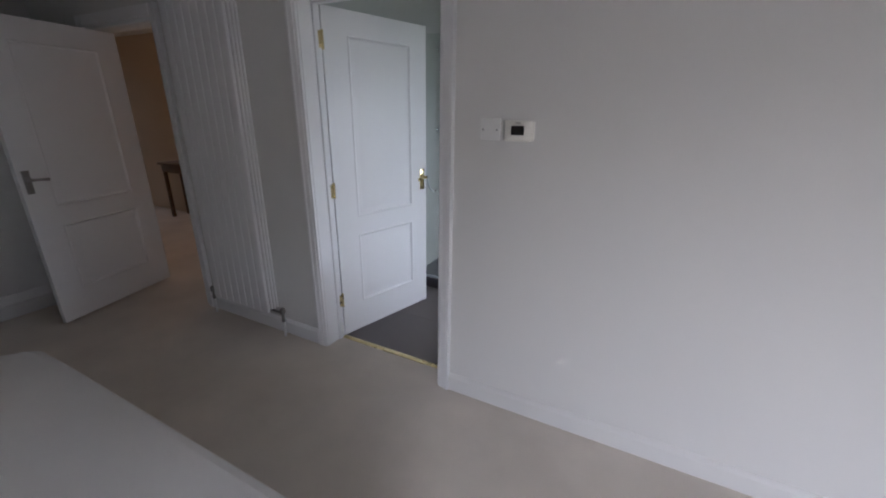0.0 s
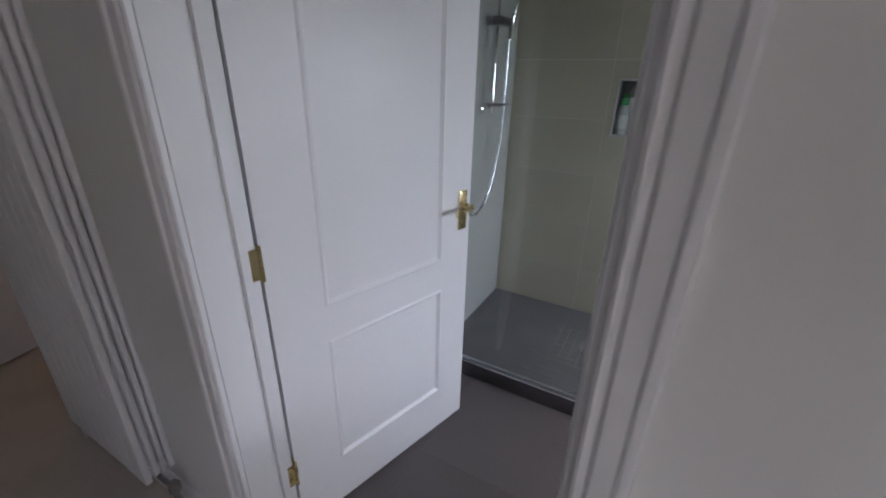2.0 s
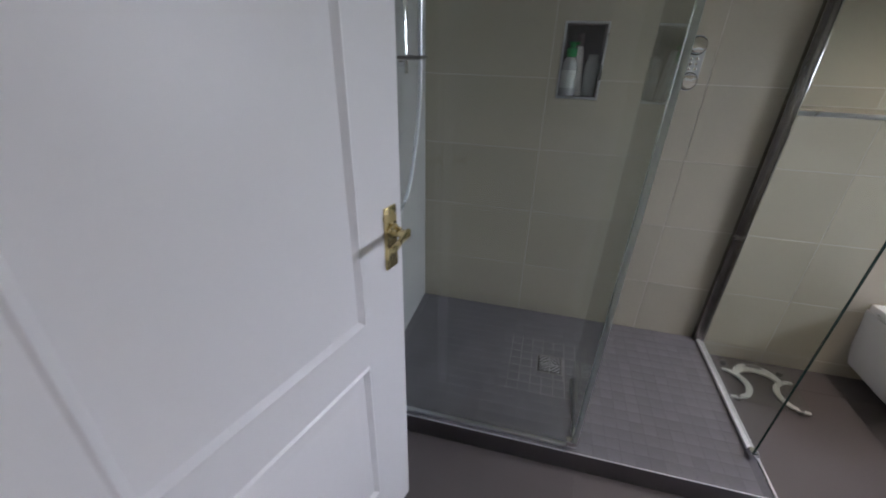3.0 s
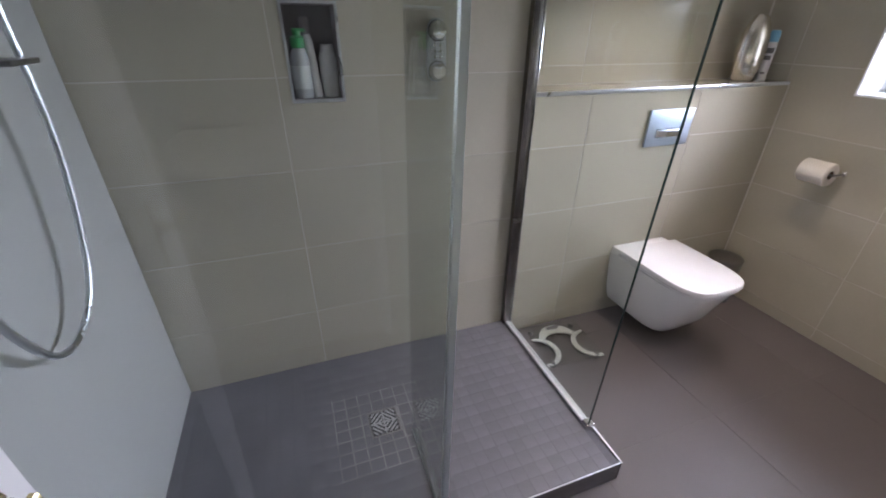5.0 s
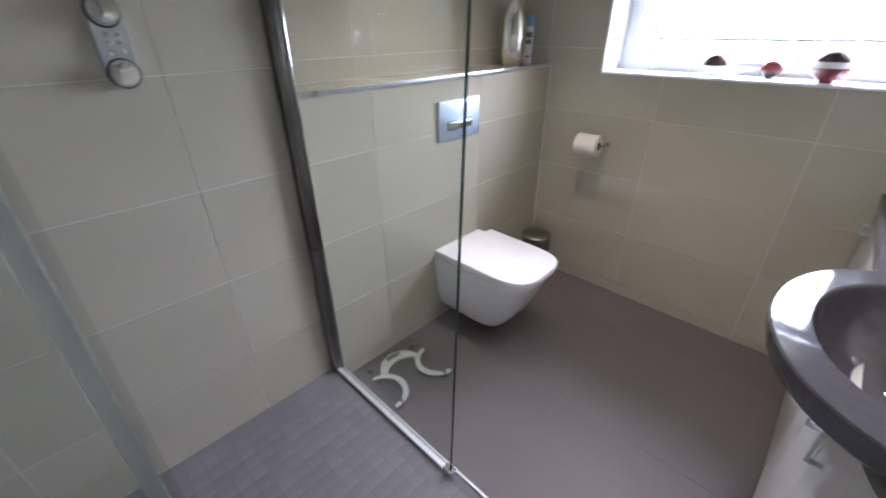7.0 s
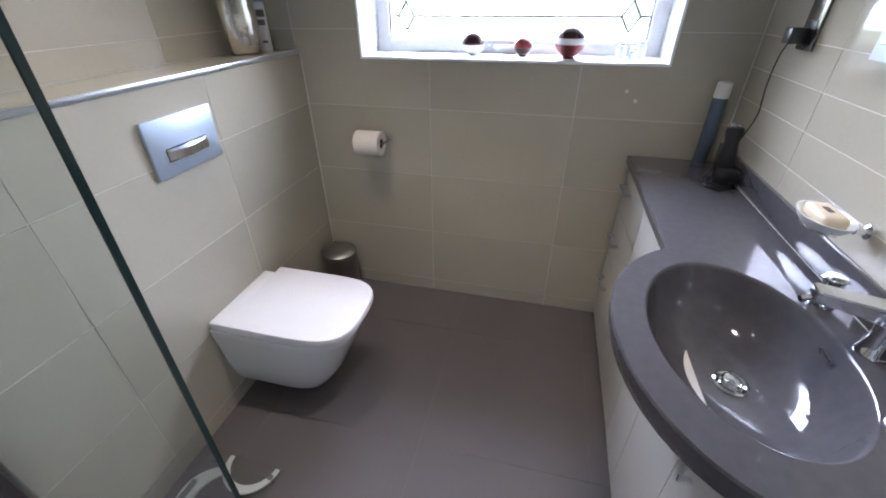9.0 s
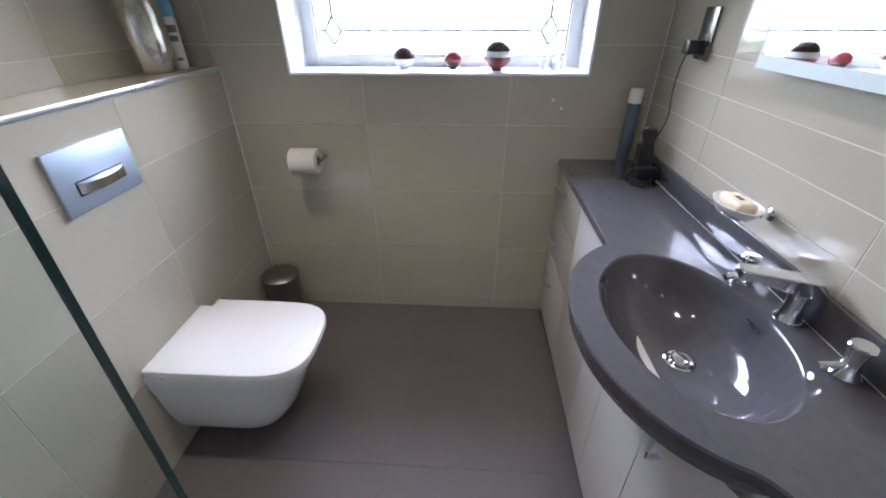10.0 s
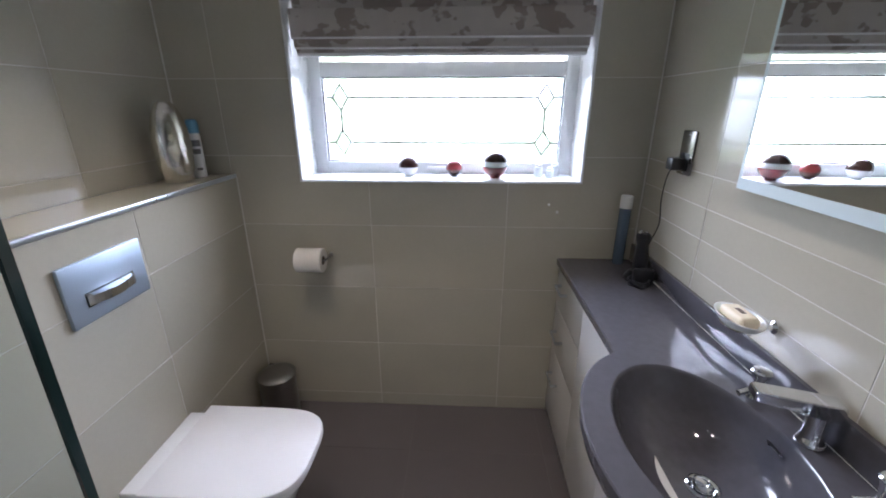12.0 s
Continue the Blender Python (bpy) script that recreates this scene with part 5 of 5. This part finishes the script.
def bar_handle(parent, p, along, out, length, material=SATIN):
    """A flat square-section pull handle."""
    a, o = Vector(along), Vector(out)
    c = Vector(p)
    bm = bmesh.new()
    pts = [c - a * length / 2, c - a * length / 2 + o * 0.028, c + a * length / 2 + o * 0.028, c + a * length / 2]
    s = a.cross(o) * 0.006
    def sec(q, d1):
        return [q + s - d1 * 0.0025, q - s - d1 * 0.0025, q - s + d1 * 0.0025, q + s + d1 * 0.0025]
    rings(bm, [sec(pts[0], a), sec(pts[1], (a - o).normalized() * 1.41), sec(pts[2], (a + o).normalized() * -1.41), sec(pts[3], -a)])
    return part("handle", bm, material, parent, "brushed steel pull handle")


def cabinet(name, x0, x1, yf, label, fronts, handles):
    c = thing(name, (x0, YB, 0), label, "cabinet", group="basin cabinets")
    w, d = x1 - x0, yf - YB
    part("carcass", B(0.001, w - 0.001, 0.002, d - 0.02, 0.0, CZ - CT - 0.002), CABINET, c)
    for (a, b, z0, z1), hd in zip(fronts, handles):
        fr = part("front", B(a + 0.0015, b - 0.0015, d - 0.019, d, z0 + 0.0015, z1 - 0.0015, bevel=0.0015), CABINET, c)
        if hd:
            (hx, hz), along, ln = hd
            bar_handle(fr, (hx, d, hz), along, (0, 1, 0), ln)
    return c


FY = 2.370
ZT = CZ - CT - 0.006
cabinet("drawer_unit", 0.76, XW - 0.002, FY, "cream drawer unit with three steel pull handles", [(0, 0.388, 0.615, ZT), (0, 0.388, 0.39, 0.615), (0, 0.388, 0.03, 0.39)], [((0.27, 0.735), (1, 0, 0), 0.10), ((0.27, 0.503), (1, 0, 0), 0.10), ((0.27, 0.278), (1, 0, 0), 0.10)])
cabinet("door_unit", 0.43, 0.76, FY, "plain cream cupboard unit", [(0, 0.33, 0.03, ZT)], [None])
cabinet("end_unit", CX1 + 0.01, -0.205, 2.295, "cream cupboard unit with a steel pull handle", [(0, 0.405, 0.03, ZT)], [((0.385, 0.648), (0, 0, 1), 0.115)])
# bow-fronted unit below the basin
bow = thing("bow_front_unit", (0.1125, YB, 0), "cream bow-fronted cupboard below the basin", "cabinet", group="basin cabinets")


def bow_y(x):
    """Front of the unit: flat towards the drawers, rounded back at the near end."""
    if x > 0.0:
        return FY + 0.004 * (1 - (x / 0.32) ** 2) - YB
    return (2.292 - YB) + 0.082 * math.sqrt(max(0.0, 1 - (x / 0.335) ** 2))


def bow_door(xa, xb):
    bm = bmesh.new()
    xs = [xa + (xb - xa) * k / 12 for k in range(13)]
    lp_o = [(x, bow_y(x)) for x in xs]
    lp_i = [(x, bow_y(x) - 0.019) for x in reversed(xs)]
    lp = lp_o + lp_i
    rings(bm, [[(x, y, z) for x, y in lp] for z in (0.03, CZ - 0.125)])
    return part("door", bm, CABINET, bow)


body = bmesh.new()
lp = [(x, bow_y(x) - 0.022) for x in [-0.316 + 0.632 * k / 20 for k in range(21)]] + [(0.316, 0.002), (-0.316, 0.002)]
rings(body, [[(x, y, z) for x, y in lp] for z in (0.0, CZ - 0.14)])
part("carcass", body, CABINET, bow)
part("end_panel", B(-0.3175, -0.290, 0.003, 2.300 - YB, 0.002, CZ - CT - 0.002, bevel=0.002), CABINET, bow)
for xa, xb, hx in ((-0.315, -0.109, -0.1625), (-0.106, 0.130, -0.0525), (0.133, 0.315, 0.13)):
    dd = bow_door(xa, xb)
    if hx != 0.13:
        bar_handle(dd, (hx, bow_y(hx) - 0.002, 0.648), (0, 0, 1), (0, 1, 0), 0.115)

# mirror, socket, soap dish
mir = thing("wall_mirror", (0.548, YB, 1.278), "large frameless mirror with a frosted lower edge", "mirror")
MWD, MHT = 1.12, 0.72
part("backing", B(-MWD, 0.0, 0.001, 0.022, 0.0, MHT), SATIN, mir)
part("glass", B(-MWD + 0.0, -0.012, 0.0225, 0.0265, 0.030, MHT), MIRROR, mir, flat=True)
part("frosted_edge", B(-MWD, 0.0, 0.0225, 0.0265, 0.0, 0.0295), FROST, mir, "frosted glass band along the bottom")
part("bevel_edge", B(-0.0118, 0.0, 0.0225, 0.0262, 0.0299, MHT), FROST, mir, "narrow frosted side band")

sk = thing("shaver_socket", (0.862, YB, 1.335), "polished chrome shaver socket plate on the tiled wall, dark reflection put into its colour", "socket")
# the dark room mirrored in this chrome plate is painted as dark metal
part("plate", B(-0.040, 0.040, 0.0, 0.009, -0.072, 0.072, bevel=0.002), DARKENED_CHROME, sk)
part("insert", B(-0.026, 0.026, 0.009, 0.011, -0.058, 0.0, bevel=0.001), BLACK, sk, "black socket insert")
for z in (0.060, -0.064):
    part("screw", lathe([(0.0035, 0.009), (0.003, 0.0105)], 10, (0.0, 0, z), "y"), CHROME, sk)
ad = thing("charger_plug", (0.868, YB + 0.011, 1.298), "black charger plug with a thin cable", "charger")
part("case", B(-0.020, 0.022, 0.0, 0.045, -0.020, 0.020, bevel=0.004), BLACK, ad)
part("cable", tube(smooth_path([(0.01, 0.03, -0.018), (0.02, 0.035, -0.06), (0.035, 0.03, -0.14), (0.03, 0.025, -0.22), (0.055, 0.03, -0.29), (0.06, 0.04, -0.33)], 6), 0.0022, 6), BLACK, ad)
sd = thing("soap_dish", (0.335, YB, 1.003), "frosted glass soap dish on a chrome wall bracket", "soap dish")
part("rose", lathe([(0.016, 0), (0.016, 0.008), (0.008, 0.014), (0.008, 0.03)], 18, (-0.010, 0, -0.020), "y"), CHROME, sd)
hoop = bmesh.new()
pts = [(0.044 * math.cos(2 * math.pi * k / 32), 0.086 + 0.030 * math.sin(2 * math.pi * k / 32), -0.019) for k in range(33)]
tube(pts, 0.004, 8, hoop)
part("hoop", hoop, CHROME, sd)
dish = bmesh.new()
rings(dish, [[(a * math.cos(2 * math.pi * k / 36), 0.086 + b * math.sin(2 * math.pi * k / 36), z) for k in range(36)] for a, b, z in ((0.034, 0.020, -0.020), (0.058, 0.036, -0.012), (0.068, 0.044, 0.001), (0.070, 0.046, 0.006), (0.067, 0.043, 0.006), (0.056, 0.034, -0.007), (0.030, 0.018, -0.013))])
part("dish", dish, MILK, sd)
soap = single("soap_bar", box(bmesh.new(), -0.044, 0.044, -0.024, 0.024, 0.0, 0.029, bevel=0.010, seg=4), SOAP, "cream soap bar lying in the dish", "soap", at=(0.335, YB + 0.086, 0.9915))
part("imprint", B(-0.014, 0.014, -0.006, 0.006, 0.0288, 0.0296, bevel=0.0003), CARD, soap, "dark oval imprint")

tb = thing("tall_tube", (1.105, 2.135, CZ), "tall blue-grey tube with a white cap on the worktop", "tube")
part("body", lathe([(0.022, 0), (0.0235, 0.004), (0.0235, 0.245)], 24), PEWTER, tb)
part("cap", lathe([(0.0245, 0.245), (0.0245, 0.292), (0.021, 0.297)], 24), PLASTIC, tb, "white cap")
sh = thing("shaver_stand", (0.935, 2.118, CZ), "black shaver resting in its charging stand", "shaver")
sh.scale = (1.25, 1.25, 1.2)
part("base", lathe([(0.040, 0), (0.042, 0.005), (0.036, 0.014), (0.026, 0.030)], 24), BLACK, sh)
part("back_post", B(-0.012, 0.018, -0.016, 0.016, 0.02, 0.11, bevel=0.006), BLACK, sh)
bdy = lathe([(0.012, 0.0), (0.019, 0.01), (0.021, 0.05), (0.017, 0.09), (0.022, 0.118), (0.019, 0.128)], 20)
bmesh.ops.transform(bdy, matrix=pose(-0.012, 0.0, 0.028, 0, 8, 0), verts=bdy.verts[:])
bb = part("shaver_body", bdy, BLACK, sh)
for k in range(3):
    a = 2 * math.pi * k / 3
    part("cutter", lathe([(0.009, 0.150), (0.009, 0.160), (0.006, 0.163)], 14, (0.008 + 0.011 * math.cos(a), 0.011 * math.sin(a), 0)), CHROME, bb, "chrome shaver cutter")
part("side_grip", B(-0.048, -0.018, -0.034, 0.030, 0.002, 0.050, bevel=0.012), BLACK, sh)
coil = bmesh.new()
for k, (cx, cy, r) in enumerate(((-0.050, 0.020, 0.026), (-0.056, 0.012, 0.022), (-0.046, 0.016, 0.030))):
    tube([(cx + r * math.cos(0.4 * i), cy + r * math.sin(0.4 * i), 0.004 + 0.006 * k + 0.002 * math.sin(1.3 * i)) for i in range(17)], 0.0028, 6, coil)
part("coiled_cable", coil, BLACK, sh, "loosely coiled black cable")

# wall screws left on the window wall
for y, z in ((2.442, 1.085), (2.405, 1.052)):
    single("wall_hook", lathe([(0.006, 0), (0.006, -0.004), (0.003, -0.006)], 12, (0, 0, 0), "x"), PLASTIC, "small white wall fixing on the tiles", "fixing", group="fixings on the wall", at=(XW, y, z))

# ceiling downlights
for sx, sy in SPOTS:
    dl = thing("downlight", (sx, sy, CEIL_Z), "small recessed ceiling downlight", "downlight", group="bathroom downlights")
    part("bezel", lathe([(0.042, 0.0), (0.042, -0.004), (0.030, -0.006), (0.027, -0.002)], 24), CHROME, dl)
    part("lens", lathe([(0.026, -0.0015), (0.025, -0.0035)], 20), LAMP_GLOW, dl, "glowing lamp lens")

# ---- tiles and mosaic ----
ROWS_Z = [0.0] + [0.07 + 0.3035 * k for k in range(8)]
ROWS_Z = [z for z in ROWS_Z if z < CEIL_Z - 0.02] + [CEIL_Z]
lay_tiles(wall_window, plane_frame((XW, 0, 0), (0, -1, 0), (0, 0, 1)), [-(YR), -3.818, -3.219, -2.62, -YB], ROWS_Z, TILE, holes=[(-WY1 - 0.008, -WY0 + 0.008, WZ0 - 0.008, WZ1 + 0.008)])
XT = [XS, -1.268, -0.662]
lay_tiles(wall_shower, plane_frame((0, YT, 0), (1, 0, 0), (0, 0, 1)), XT + [PX], ROWS_Z, TILE, holes=[(NX0 - 0.004, NX1 + 0.004, NZ0 - 0.004, NZ1 + 0.004)])
lay_tiles(wall_toilet, plane_frame((0, YT, 0), (1, 0, 0), (0, 0, 1)), [PX, -0.045, 0.566, XW], [z for z in ROWS_Z if z < 1.1] + [LEDGE - 0.014], TILE)
lay_tiles(wall_toilet, plane_frame((0, YR, 0), (1, 0, 0), (0, 0, 1)), [PX, 0.055, 0.66, XW], [LEDGE] + [z for z in ROWS_Z if z > 1.23], TILE)
lay_tiles(wall_toilet, plane_frame((PX, 0, 0), (0, 1, 0), (0, 0, 1)), [YT + T, YR], [LEDGE] + [z for z in ROWS_Z if z > 1.23], TILE)
BX = [-0.62, -0.515, 0.09, 0.695, XW]
lay_tiles(wall_basin, plane_frame((0, YB, 0), (-1, 0, 0), (0, 0, 1)), [-x for x in reversed(BX)], [0.0, 0.3, 0.6, 0.885, 0.984, 1.084, 1.183, 1.283] + [z for z in ROWS_Z if z > 1.4], TILE)
lay_tiles(wall_door, plane_frame((0, YD, 0), (-1, 0, 0), (0, 0, 1)), [0.62, -DX1 - 0.032], ROWS_Z, TILE)
lay_tiles(floor_bath, plane_frame((0, 0, 0), (1, 0, 0), (0, 1, 0)), [XS, -1.58, -0.98, -0.37, 0.245, 0.855, XW + T], [YD - 0.006, 2.43, 3.035, 3.645, YT + T], FLOOR_TILE, joint=0.0016, uneven=0.00005, edge=0.0003, holes=[(XS, -0.337, PY, YT + T)])
part("limescale_bed", B(-1.302, -0.915, 3.195, 3.575, PZ - 0.0006, PZ - 0.0003), LIME, platform, "pale limescaled joints round the drain")
MS = 0.0495
nx, ny = int((-0.372 - XS) / MS), int((YT - PY - 0.007) / MS)
cells = [(XS + MS * i, XS + MS * (i + 1), PY + 0.007 + MS * j, PY + 0.007 + MS * (j + 1)) for i in range(nx) for j in range(ny)]
hole = (-1.088 - 0.058, -1.088 + 0.058, 3.392 - 0.058, 3.392 + 0.058)
near = [c for c in cells if c[1] > -1.34 and c[3] < 3.70][:300]
plane = plane_frame((0, 0, PZ), (1, 0, 0), (0, 1, 0))
for c in near:
    limed = c[0] > -1.31 and c[1] < -0.91 and c[2] > 3.19 and c[3] < 3.58
    lay_tiles(platform, plane, c[:2], c[2:], MOSAIC, joint=0.0042 if limed else 0.0016, thick=0.006, holes=[hole], name="mosaic_tile", edge=0.0002, uneven=0.00004)
vs, fs = [], []
keep = set(near)
for c in cells:
    if c in keep:
        continue
    for a0, a1_, b0, b1 in rects_minus(c, hole):
        k, g = len(vs), 0.0008
        if a1_ - a0 < 0.008 or b1 - b0 < 0.008:
            continue
        for z, e in ((PZ - 0.006, 0.0), (PZ - 0.0002, 0.0), (PZ, 0.0002)):
            vs += [(a0 + g + e, b0 + g + e, z), (a1_ - g - e, b0 + g + e, z), (a1_ - g - e, b1 - g - e, z), (a0 + g + e, b1 - g - e, z)]
        for q in (0, 4):
            for i in range(4):
                fs.append((k + q + i, k + q + (i + 1) % 4, k + q + 4 + (i + 1) % 4, k + q + 4 + i))
        fs.append((k + 8, k + 9, k + 10, k + 11))
me = bpy.data.meshes.new("mosaic_field")
me.from_pydata(vs, [], fs)
me.materials.append(MOSAIC)
rest = new("mosaic_field", me)
rest.parent = platform
tagged(rest, kind="stuff")
